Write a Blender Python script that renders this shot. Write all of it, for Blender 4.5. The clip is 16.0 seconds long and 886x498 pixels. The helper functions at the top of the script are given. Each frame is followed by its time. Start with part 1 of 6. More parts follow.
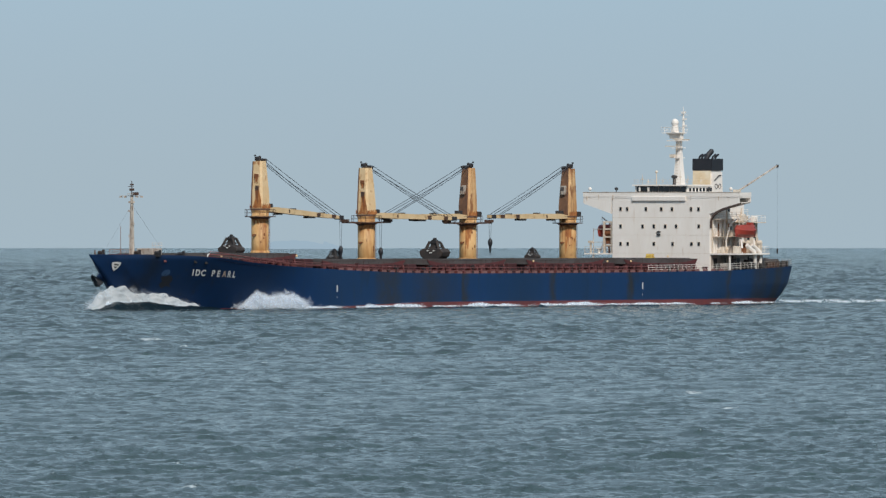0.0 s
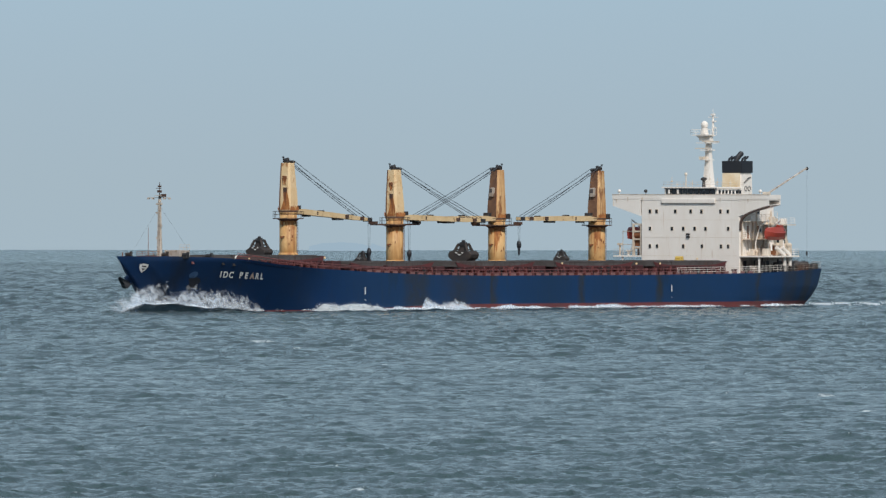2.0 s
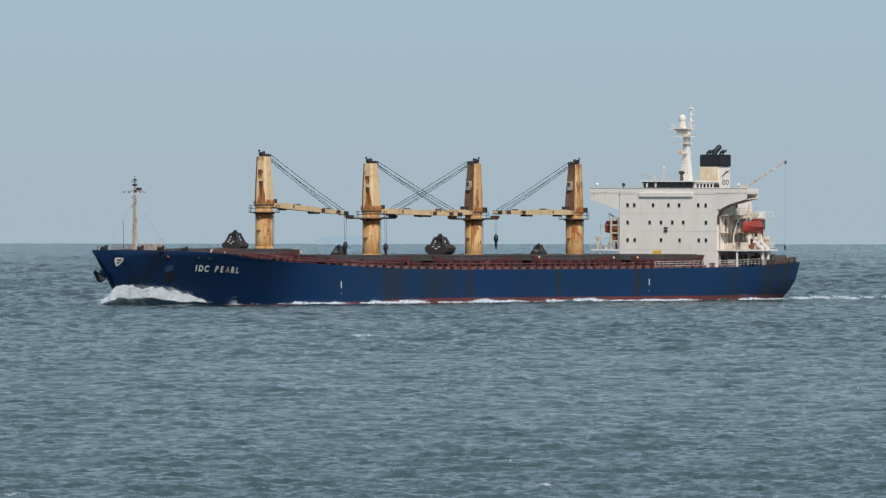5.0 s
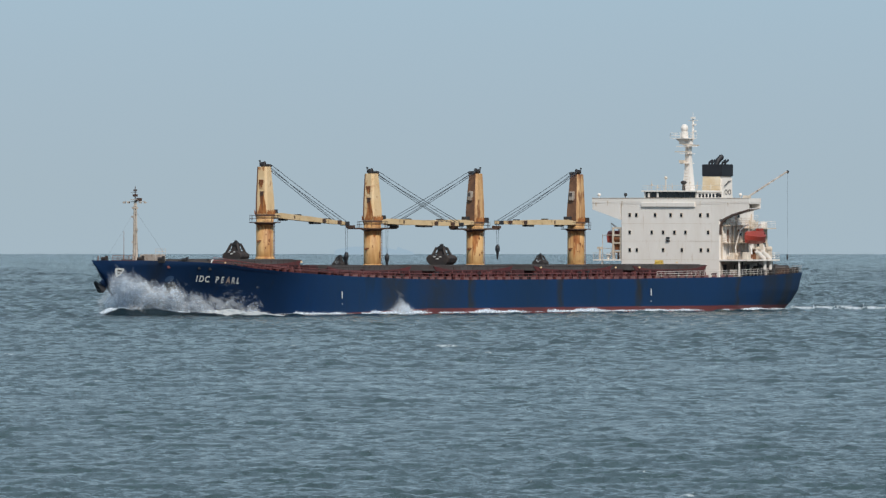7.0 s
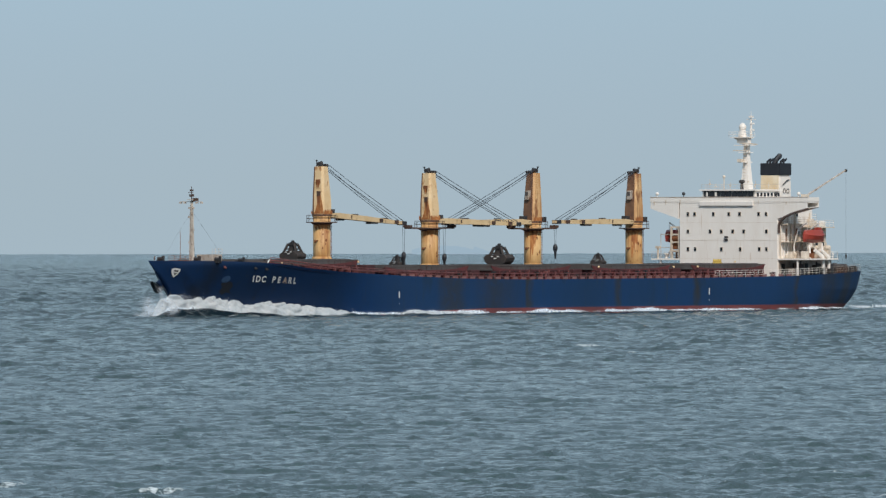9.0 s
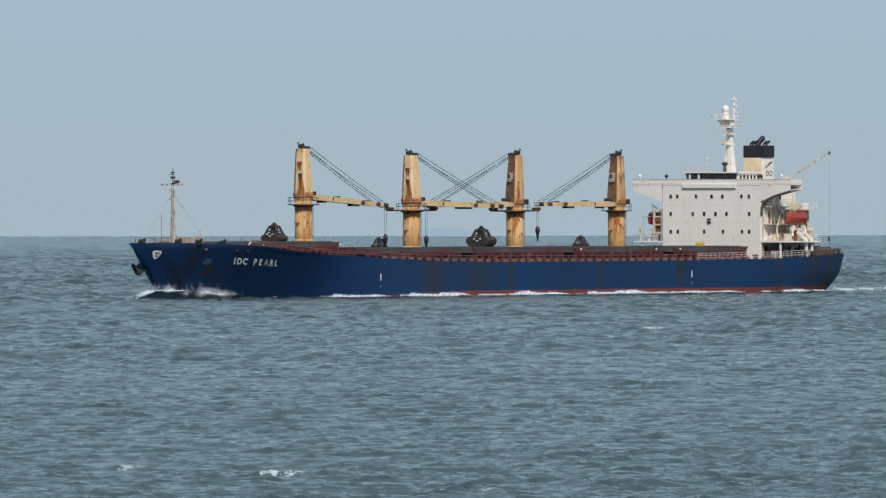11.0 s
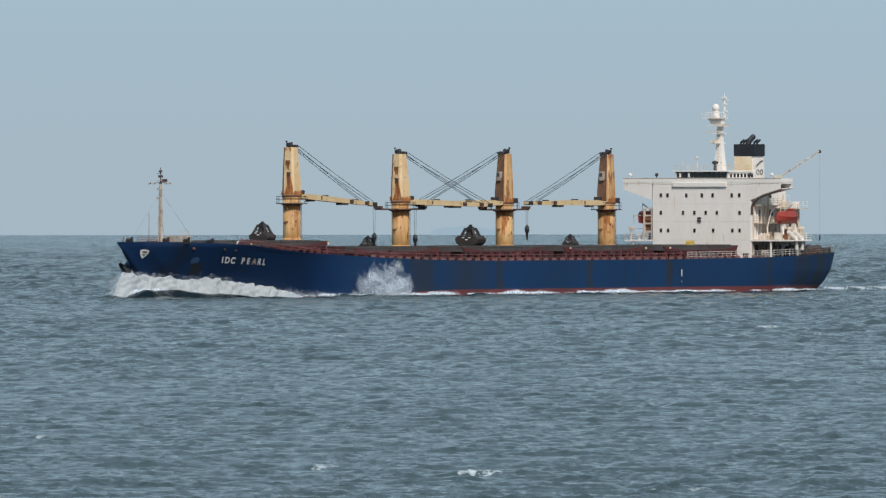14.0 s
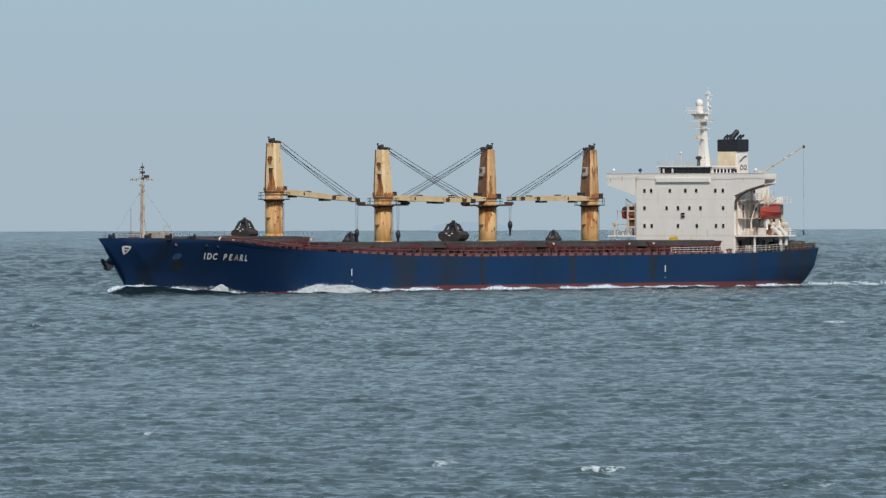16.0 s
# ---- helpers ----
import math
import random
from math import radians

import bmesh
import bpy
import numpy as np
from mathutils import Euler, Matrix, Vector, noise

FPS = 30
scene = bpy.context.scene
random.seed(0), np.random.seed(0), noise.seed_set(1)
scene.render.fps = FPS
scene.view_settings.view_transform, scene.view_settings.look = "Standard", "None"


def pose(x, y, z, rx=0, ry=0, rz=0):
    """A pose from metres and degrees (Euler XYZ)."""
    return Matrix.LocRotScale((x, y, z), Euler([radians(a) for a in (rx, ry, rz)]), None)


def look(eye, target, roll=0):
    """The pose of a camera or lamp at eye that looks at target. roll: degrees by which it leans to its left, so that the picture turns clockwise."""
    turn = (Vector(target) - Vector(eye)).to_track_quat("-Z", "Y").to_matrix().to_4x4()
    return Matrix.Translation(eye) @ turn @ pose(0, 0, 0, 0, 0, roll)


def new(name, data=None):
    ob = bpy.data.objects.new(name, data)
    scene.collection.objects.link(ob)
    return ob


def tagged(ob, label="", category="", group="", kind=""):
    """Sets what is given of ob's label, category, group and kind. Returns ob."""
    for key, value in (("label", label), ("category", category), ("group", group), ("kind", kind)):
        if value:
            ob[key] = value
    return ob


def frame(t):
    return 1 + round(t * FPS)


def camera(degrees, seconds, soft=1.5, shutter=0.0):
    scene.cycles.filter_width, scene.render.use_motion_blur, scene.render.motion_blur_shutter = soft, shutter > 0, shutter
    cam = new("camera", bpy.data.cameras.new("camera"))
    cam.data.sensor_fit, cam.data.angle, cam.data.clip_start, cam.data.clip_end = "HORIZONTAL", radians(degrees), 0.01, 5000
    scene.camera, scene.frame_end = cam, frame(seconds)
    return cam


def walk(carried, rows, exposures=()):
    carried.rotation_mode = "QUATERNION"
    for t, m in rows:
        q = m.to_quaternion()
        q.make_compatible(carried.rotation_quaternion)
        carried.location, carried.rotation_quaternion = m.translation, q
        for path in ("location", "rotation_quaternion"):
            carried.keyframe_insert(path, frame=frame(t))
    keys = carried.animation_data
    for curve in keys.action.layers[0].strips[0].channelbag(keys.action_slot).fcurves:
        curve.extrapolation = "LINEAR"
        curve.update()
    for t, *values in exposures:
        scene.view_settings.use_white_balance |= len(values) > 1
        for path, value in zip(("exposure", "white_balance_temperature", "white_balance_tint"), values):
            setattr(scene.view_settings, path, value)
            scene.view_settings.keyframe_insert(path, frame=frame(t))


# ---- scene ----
# ---- camera: a fixed tripod on the shore, long lens, slow pan to the left ----
HEIGHT = 19.7
cam = camera(2.7467, 16.0, soft=1.35)
PAN = [
    (0.0, 0.0000, -0.2288, -0.001),
    (0.5, 0.0221, -0.2289, -0.091),
    (1.0, 0.0691, -0.2334, 0.020),
    (1.5, 0.1095, -0.2262, 0.000),
    (2.0, 0.1477, -0.2226, 0.055),
    (2.5, 0.1548, -0.2294, 0.020),
    (3.0, 0.1528, -0.2463, 0.064),
    (3.5, 0.1514, -0.2490, 0.073),
    (4.0, 0.1457, -0.2520, 0.068),
    (5.2, 0.1700, -0.2394, 0.070),
    (6.5, 0.2184, -0.2198, 0.069),
    (7.0, 0.2278, -0.2111, 0.014),
    (7.5, 0.2361, -0.2060, -0.002),
    (8.0, 0.2651, -0.2024, -0.003),
    (8.5, 0.3005, -0.2068, -0.082),
    (9.0, 0.4657, -0.2125, -0.102),
    (9.2, 0.4850, -0.2213, -0.100),
    (10.2, 0.4959, -0.2464, -0.090),
    (11.5, 0.4513, -0.2742, -0.084),
    (12.0, 0.4634, -0.2709, -0.110),
    (12.5, 0.4803, -0.2817, -0.035),
    (13.0, 0.4999, -0.2878, -0.090),
    (13.5, 0.5143, -0.2824, -0.088),
    (14.0, 0.5264, -0.2718, -0.089),
    (14.5, 0.5331, -0.2691, -0.100),
    (15.0, 0.5289, -0.2730, -0.042),
    (15.5, 0.5243, -0.2824, -0.147),
    (16.0, 0.5337, -0.2853, -0.163),
]
walk(cam, [(t, pose(0, 0, HEIGHT, 90 + tilt, 0, turn) @ pose(0, 0, 0, 0, 0, lean)) for t, turn, tilt, lean in PAN],
     exposures=[(0.0, 0.0), (16.0, 0.0)])

# ---- light: hazy daylight, soft sun behind the camera ----
SUN_UP, SUN_SIDE = 42.0, 17.0     # degrees above the sea, degrees to the right of the camera's back
sun_dir = Vector((math.sin(radians(SUN_SIDE)) * math.cos(radians(SUN_UP)),
                  -math.cos(radians(SUN_SIDE)) * math.cos(radians(SUN_UP)), math.sin(radians(SUN_UP))))
world = bpy.data.worlds.new("sky")
world.use_nodes = True
scene.world = world
wn = world.node_tree
sky = wn.nodes.new("ShaderNodeTexSky")
sky.sky_type, sky.sun_disc = "NISHITA", False
sky.sun_elevation, sky.sun_rotation = radians(SUN_UP), math.atan2(sun_dir.x, sun_dir.y)
sky.air_density, sky.dust_density, sky.ozone_density, sky.altitude = 1.0, 1.2, 2.0, 20
# haze: pale at the horizon, bluer upwards
where = wn.nodes.new("ShaderNodeTexCoord")
split = wn.nodes.new("ShaderNodeSeparateXYZ")
wn.links.new(where.outputs["Generated"], split.inputs[0])
ramp = wn.nodes.new("ShaderNodeValToRGB")
stops = ramp.color_ramp.elements
stops[0].position, stops[0].color = 0.0, (0.394, 0.510, 0.599, 1)
stops[1].position, stops[1].color = 1.0, (0.27, 0.40, 0.55, 1)
for place, tone in ((0.006, (0.383, 0.515, 0.626, 1)), (0.016, (0.365, 0.548, 0.70, 1)), (0.10, (0.36, 0.49, 0.59, 1)), (0.4, (0.31, 0.44, 0.56, 1))):
    stops.new(place).color = tone
wn.links.new(split.outputs[2], ramp.inputs[0])
gain = wn.nodes.new("ShaderNodeVectorMath")
gain.operation = "SCALE"
gain.inputs[3].default_value = 10.0
wn.links.new(ramp.outputs[0], gain.inputs[0])
haze = wn.nodes.new("ShaderNodeMix")
haze.data_type = "RGBA"
haze.inputs[0].default_value = 0.85
wn.links.new(sky.outputs[0], haze.inputs[6])
wn.links.new(gain.outputs[0], haze.inputs[7])
wn.links.new(haze.outputs[2], wn.nodes["Background"].inputs[0])
wn.nodes["Background"].inputs[1].default_value = 0.1
sun = new("sun", bpy.data.lights.new("sun", "SUN"))
sun.data.energy, sun.data.angle, sun.data.color = 3.3, radians(5), (1.0, 0.93, 0.84)
sun.matrix_world = look(sun_dir * 100, (0, 0, 0))


# ---- materials ----
def material(name, base, second=None, scale=0.6, amount=0.5, rough=0.5, metal=0.0, bump=0.0, stain=None, stain_cut=0.62,
             streak=(1, 1, 1), fine=6.0, runs=None, runs_cut=0.56, runs_scale=(1.6, 1.6, 0.16)):
    """Painted or raw surface: two tones by a broad noise, finer mottling, and stains of their own shape."""
    m = bpy.data.materials.new(name)
    m.use_nodes = True
    nt = m.node_tree
    n, l = nt.nodes, nt.links
    b = n["Principled BSDF"]
    b.inputs["Roughness"].default_value, b.inputs["Metallic"].default_value = rough, metal
    second = second or tuple(c * 0.8 for c in base)
    co = n.new("ShaderNodeTexCoord")
    mp = n.new("ShaderNodeMapping")
    mp.inputs["Scale"].default_value = streak
    l.new(co.outputs["Object"], mp.inputs[0])

    def noise_at(s, detail, lo, hi):
        t = n.new("ShaderNodeTexNoise")
        t.inputs["Scale"].default_value, t.inputs["Detail"].default_value = s, detail
        l.new(mp.outputs[0], t.inputs["Vector"])
        r = n.new("ShaderNodeMapRange")
        r.inputs[1].default_value, r.inputs[2].default_value = lo, hi
        l.new(t.outputs[0], r.inputs[0])
        return r.outputs[0], t.outputs[0]

    def blend(fac, a, bb, gain=1.0):
        x = n.new("ShaderNodeMix")
        x.data_type = "RGBA"
        g = n.new("ShaderNodeMath")
        g.operation = "MULTIPLY"
        g.inputs[1].default_value = gain
        l.new(fac, g.inputs[0])
        l.new(g.outputs[0], x.inputs[0])
        for k, v in ((6, a), (7, bb)):
            if isinstance(v, tuple):
                x.inputs[k].default_value = (*v, 1)
            else:
                l.new(v, x.inputs[k])
        return x.outputs[2]

    broad, raw = noise_at(scale, 4, 0.35, 0.7)
    small, raw2 = noise_at(scale * fine, 6, 0.4, 0.75)
    c = blend(broad, base, second, amount)
    c = blend(small, c, second, amount * 0.5)
    if stain:
        s, _ = noise_at(scale * 1.7, 8, stain_cut, stain_cut + 0.1)
        c = blend(s, c, stain, 0.85)
    if runs:
        # thin vertical runs, broken up by a coarser patch noise
        m2 = n.new("ShaderNodeMapping")
        m2.inputs["Scale"].default_value = runs_scale
        l.new(co.outputs["Object"], m2.inputs[0])
        t = n.new("ShaderNodeTexNoise")
        t.inputs["Scale"].default_value, t.inputs["Detail"].default_value = 1.6, 5
        l.new(m2.outputs[0], t.inputs["Vector"])
        g, _ = noise_at(scale * 0.6, 3, 0.34, 0.54)
        r = n.new("ShaderNodeMapRange")
        r.inputs[1].default_value, r.inputs[2].default_value = runs_cut, runs_cut + 0.24
        l.new(t.outputs[0], r.inputs[0])
        both = n.new("ShaderNodeMath")
        both.operation = "MULTIPLY"
        l.new(r.outputs[0], both.inputs[0])
        l.new(g, both.inputs[1])
        c = blend(both.outputs[0], c, runs, 0.8)
    l.new(c, b.inputs["Base Color"])
    if bump:
        bp = n.new("ShaderNodeBump")
        bp.inputs["Strength"].default_value, bp.inputs["Distance"].default_value = 0.5, bump
        l.new(raw2, bp.inputs["Height"])
        l.new(bp.outputs[0], b.inputs["Normal"])
    return m


RUST = (0.16, 0.055, 0.02)
M = {
    "hull": material("hull blue paint", (0.012, 0.058, 0.19), (0.018, 0.05, 0.115), 0.05, 0.8, 0.42, bump=0.01, streak=(1, 1, 2.2)),
    "boot": material("red boot topping", (0.17, 0.032, 0.03), (0.09, 0.03, 0.035), 0.3, 0.7, 0.6),
    "scar": material("dark stain on hull", (0.005, 0.009, 0.018), (0.009, 0.010, 0.014), 0.8, 0.9, 0.6),
    "white": material("white ship paint", (0.82, 0.775, 0.725), (0.71, 0.64, 0.57), 0.45, 0.45, 0.5, stain=(0.46, 0.29, 0.18), stain_cut=0.68, streak=(1, 1, 0.3), runs=(0.52, 0.37, 0.25), runs_cut=0.6),
    "buff": material("stained white paint", (0.70, 0.62, 0.52), (0.45, 0.33, 0.23), 0.7, 0.7, 0.6, stain=(0.28, 0.13, 0.06), stain_cut=0.62, streak=(1, 1, 0.4)),
    "yellow": material("crane yellow paint", (0.75, 0.56, 0.335), (0.63, 0.40, 0.18), 0.6, 0.6, 0.55, stain=(0.36, 0.14, 0.045), stain_cut=0.60, streak=(1, 1, 0.8)),
    "column": material("rusty yellow column paint", (0.71, 0.47, 0.22), (0.52, 0.27, 0.09), 0.6, 0.9, 0.6, stain=(0.26, 0.09, 0.03), stain_cut=0.64, streak=(1, 1, 0.6), runs=(0.27, 0.095, 0.028), runs_cut=0.40, runs_scale=(1.3, 1.3, 0.12)),
    "aged": material("rust worn crane paint", (0.69, 0.45, 0.22), (0.45, 0.215, 0.075), 0.5, 0.95, 0.6, stain=(0.20, 0.07, 0.025), stain_cut=0.56, streak=(1, 1, 0.5), runs=(0.25, 0.09, 0.028), runs_cut=0.42, runs_scale=(1.6, 1.6, 0.1)),
    "sooty": material("mottled brown crane paint", (0.20, 0.10, 0.052), (0.10, 0.05, 0.03), 0.7, 0.9, 0.65, stain=(0.10, 0.05, 0.04), stain_cut=0.58, streak=(1, 1, 0.6)),
    "cream": material("crane boom paint", (0.68, 0.51, 0.30), (0.52, 0.35, 0.17), 0.6, 0.6, 0.55, stain=(0.16, 0.07, 0.03), stain_cut=0.62),
    "fan": material("orange rust wash", (0.50, 0.20, 0.055), (0.24, 0.075, 0.022), 1.6, 1.0, 0.7, stain=(0.55, 0.30, 0.11), stain_cut=0.57, streak=(1, 1, 0.4)),
    "rust": material("rusted steel", (0.22, 0.085, 0.035), RUST, 0.9, 0.8, 0.85, bump=0.01),
    "stay": material("lighter red stay paint", (0.15, 0.045, 0.042), (0.10, 0.03, 0.03), 0.7, 0.8, 0.7),
    "dash": material("pale pink bulwark paint", (0.25, 0.125, 0.115), (0.16, 0.07, 0.065), 0.7, 0.8, 0.7),
    "red": material("red oxide deck paint", (0.07, 0.019, 0.02), (0.035, 0.012, 0.014), 0.5, 0.9, 0.7, stain=(0.022, 0.016, 0.018), stain_cut=0.55),
    "plate": material("red side plate paint", (0.115, 0.025, 0.026), (0.08, 0.021, 0.022), 0.5, 0.9, 0.7, stain=(0.05, 0.025, 0.023), stain_cut=0.6),
    "rail": material("pale red rail", (0.21, 0.072, 0.068), (0.12, 0.042, 0.042), 0.6, 0.6, 0.6),
    "grey": material("grey hatch top", (0.085, 0.078, 0.078), (0.055, 0.045, 0.043), 0.3, 0.8, 0.8, stain=(0.07, 0.045, 0.04), stain_cut=0.58),
    "deck": material("dull red deck", (0.13, 0.05, 0.045), (0.09, 0.05, 0.045), 0.4, 0.7, 0.8),
    "mottle": material("mottled mast paint", (0.66, 0.60, 0.53), (0.34, 0.27, 0.22), 1.2, 0.9, 0.6, stain=(0.14, 0.075, 0.05), stain_cut=0.56),
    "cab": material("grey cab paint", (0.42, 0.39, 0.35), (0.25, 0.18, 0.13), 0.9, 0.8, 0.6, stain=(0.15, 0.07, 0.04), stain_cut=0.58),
    "brown": material("dark brown greasy steel", (0.055, 0.036, 0.03), (0.10, 0.045, 0.025), 0.9, 0.8, 0.75),
    "dark": material("dark greasy steel", (0.022, 0.022, 0.025), (0.036, 0.028, 0.025), 1.0, 0.6, 0.6),
    "wire": material("steel wire rope", (0.07, 0.08, 0.095), None, 2.0, 0.4, 0.5, 0.3),
    "black": material("black funnel paint", (0.012, 0.013, 0.018), (0.02, 0.02, 0.024), 0.6, 0.6, 0.5),
    "grab": material("brown black grab steel", (0.019, 0.017, 0.018), (0.05, 0.036, 0.03), 0.9, 0.8, 0.7, bump=0.01),
    "orange": material("red orange lifeboat", (0.36, 0.05, 0.032), (0.26, 0.045, 0.032), 0.8, 0.5, 0.45),
    "glass": material("dark window glass", (0.012, 0.014, 0.018), None, 1.0, 0.3, 0.08),
    "letters": material("white lettering", (0.72, 0.72, 0.7), (0.55, 0.54, 0.52), 0.8, 0.5, 0.6),
    "worn": material("worn brown lettering", (0.45, 0.34, 0.27), (0.3, 0.2, 0.15), 1.5, 0.7, 0.7),
    "gear": material("bright yellow paint", (0.62, 0.44, 0.10), (0.45, 0.28, 0.07), 1.2, 0.6, 0.5),
    "lamp": material("pale deck lamp", (0.85, 0.62, 0.35), None, 1.0, 0.3, 0.5),
}


def foam_material(name, bright):
    m = bpy.data.materials.new(name)
    m.use_nodes = True
    nt = m.node_tree
    b = nt.nodes["Principled BSDF"]
    b.inputs["Roughness"].default_value = 0.9
    b.inputs["Specular IOR Level"].default_value = 0.2
    t = nt.nodes.new("ShaderNodeTexNoise")
    t.inputs["Scale"].default_value, t.inputs["Detail"].default_value = 0.9, 6
    x = nt.nodes.new("ShaderNodeMix")
    x.data_type = "RGBA"
    x.inputs[6].default_value = (bright * 0.56, bright * 0.68, bright * 0.76, 1)
    x.inputs[7].default_value = (bright, bright * 1.01, bright * 1.02, 1)
    co = nt.nodes.new("ShaderNodeTexCoord")
    nt.links.new(co.outputs["Object"], t.inputs["Vector"])
    nt.links.new(t.outputs[0], x.inputs[0])
    nt.links.new(x.outputs[2], b.inputs["Base Color"])
    return m


FOAM = foam_material("aerated white water", 0.5)


def spray_material(name, cover, soft=True):
    """Flying drops: white, lit from both sides; fine mist lets part of the light through."""
    m = bpy.data.materials.new(name)
    m.use_nodes = True
    n, l = m.node_tree.nodes, m.node_tree.links
    d, t, mix = n.new("ShaderNodeBsdfDiffuse"), n.new("ShaderNodeBsdfTranslucent"), n.new("ShaderNodeMixShader")
    for x in (d, t):
        x.inputs[0].default_value = (0.84, 0.90, 0.96, 1)
    l.new(d.outputs[0], mix.inputs[1])
    l.new(t.outputs[0], mix.inputs[2])
    clear, thin = n.new("ShaderNodeBsdfTransparent"), n.new("ShaderNodeMixShader")
    thin.inputs[0].default_value = cover
    if soft:
        # each puff thins out towards its rim
        at, sep = n.new("ShaderNodeAttribute"), n.new("ShaderNodeSeparateXYZ")
        at.attribute_name = "rim"
        l.new(at.outputs["Vector"], sep.inputs[0])
        mul = [n.new("ShaderNodeMath") for _ in range(3)]
        for x in mul:
            x.operation = "MULTIPLY"
        l.new(sep.outputs[0], mul[0].inputs[0])
        l.new(sep.outputs[1], mul[0].inputs[1])
        l.new(mul[0].outputs[0], mul[1].inputs[0])
        l.new(sep.outputs[2], mul[1].inputs[1])
        l.new(mul[1].outputs[0], mul[2].inputs[0])
        mul[2].inputs[1].default_value = 27 * cover
        l.new(mul[2].outputs[0], thin.inputs[0])
    l.new(clear.outputs[0], thin.inputs[1])
    l.new(mix.outputs[0], thin.inputs[2])
    l.new(thin.outputs[0], n["Material Output"].inputs[0])
    n.remove(n["Principled BSDF"])
    return m


scene.cycles.transparent_max_bounces = 96
MIST = spray_material("drifting spray mist", 0.19)
VEIL = spray_material("thin spray veil", 0.11)
DROPS = spray_material("flying spray drops", 0.95, False)
FINE = spray_material("fine spray drops", 0.5)


def water_material(name, foamed):
    """Sea water: dark body colour, mirror-like skin broken by ripples; foam where the mesh carries it."""
    m = bpy.data.materials.new(name)
    m.use_nodes = True
    nt = m.node_tree
    n, l = nt.nodes, nt.links
    b = n["Principled BSDF"]
    b.inputs["Roughness"].default_value, b.inputs["IOR"].default_value = 0.12, 1.333
    co = n.new("ShaderNodeTexCoord")
    heights = []
    for stretch, scale, detail, gain in (((1.0, 0.5, 1.0), 0.9, 5, 0.45), ((1.0, 0.2, 1.0), 1.25, 6, 0.85), ((1.0, 0.09, 1.0), 2.1, 4, 0.42)):
        mp = n.new("ShaderNodeMapping")
        mp.inputs["Scale"].default_value = stretch
        t = n.new("ShaderNodeTexNoise")
        t.inputs["Scale"].default_value, t.inputs["Detail"].default_value = scale, detail
        l.new(co.outputs["Object"], mp.inputs[0])
        l.new(mp.outputs[0], t.inputs["Vector"])
        g = n.new("ShaderNodeMath")
        g.operation = "MULTIPLY"
        g.inputs[1].default_value = gain
        l.new(t.outputs[0], g.inputs[0])
        if heights:
            add = n.new("ShaderNodeMath")
            l.new(heights[-1], add.inputs[0])
            l.new(g.outputs[0], add.inputs[1])
            heights.append(add.outputs[0])
        else:
            heights.append(g.outputs[0])
    bp = n.new("ShaderNodeBump")
    bp.inputs["Strength"].default_value, bp.inputs["Distance"].default_value = 1.0, 1.0 if foamed else 0.3
    if foamed:
        # short chop: stronger where the mesh itself carries less of it
        chop = n.new("ShaderNodeAttribute")
        chop.attribute_name = "chop"
        cm = n.new("ShaderNodeMath")
        cm.operation = "MULTIPLY"
        l.new(heights[-1], cm.inputs[0])
        l.new(chop.outputs["Fac"], cm.inputs[1])
        l.new(cm.outputs[0], bp.inputs["Height"])
    else:
        l.new(heights[-1], bp.inputs["Height"])
    if foamed:
        # small wavelets tilt the surface, long in the line of sight as crests seen edge on
        mp = n.new("ShaderNodeMapping")
        mp.inputs["Scale"].default_value = (1.0, 0.07, 1.0)
        t = n.new("ShaderNodeTexNoise")
        t.inputs["Scale"].default_value, t.inputs["Detail"].default_value = 1.7, 4
        l.new(co.outputs["Object"], mp.inputs[0])
        l.new(mp.outputs[0], t.inputs["Vector"])
        mid = n.new("ShaderNodeVectorMath")
        mid.operation = "SUBTRACT"
        mid.inputs[1].default_value = (0.5, 0.5, 0.5)
        l.new(t.outputs["Color"], mid.inputs[0])
        tilt = n.new("ShaderNodeVectorMath")
        tilt.operation = "MULTIPLY"
        tilt.inputs[1].default_value = (0.3, 0.5, 0.0)
        l.new(mid.outputs[0], tilt.inputs[0])
        both = n.new("ShaderNodeVectorMath")
        l.new(bp.outputs[0], both.inputs[0])
        l.new(tilt.outputs[0], both.inputs[1])
        unit = n.new("ShaderNodeVectorMath")
        unit.operation = "NORMALIZE"
        l.new(both.outputs[0], unit.inputs[0])
        l.new(unit.outputs[0], b.inputs["Normal"])
    else:
        l.new(bp.outputs[0], b.inputs["Normal"])
    # bow wave's darker body colour holds the dark hull's reflection
    deep, pale = ((0.0340, 0.0575, 0.0575) if foamed else (0.006, 0.014, 0.019)), (0.62, 0.68, 0.70)
    patch = n.new("ShaderNodeTexNoise")
    patch.inputs["Scale"].default_value, patch.inputs["Detail"].default_value = 0.02, 3
    l.new(co.outputs["Object"], patch.inputs["Vector"])
    body = n.new("ShaderNodeMix")
    body.data_type = "RGBA"
    body.inputs[6].default_value, body.inputs[7].default_value = (*deep, 1), (*[1.3 * c for c in deep], 1)
    l.new(patch.outputs[0], body.inputs[0])
    if foamed:
        at = n.new("ShaderNodeAttribute")
        at.attribute_name = "foam"
        t = n.new("ShaderNodeTexNoise")
        t.inputs["Scale"].default_value, t.inputs["Detail"].default_value = 3.2, 6
        l.new(co.outputs["Object"], t.inputs["Vector"])
        mul = n.new("ShaderNodeMath")
        mul.operation = "MULTIPLY"
        l.new(at.outputs["Fac"], mul.inputs[0])
        l.new(t.outputs[0], mul.inputs[1])
        r = n.new("ShaderNodeMapRange")
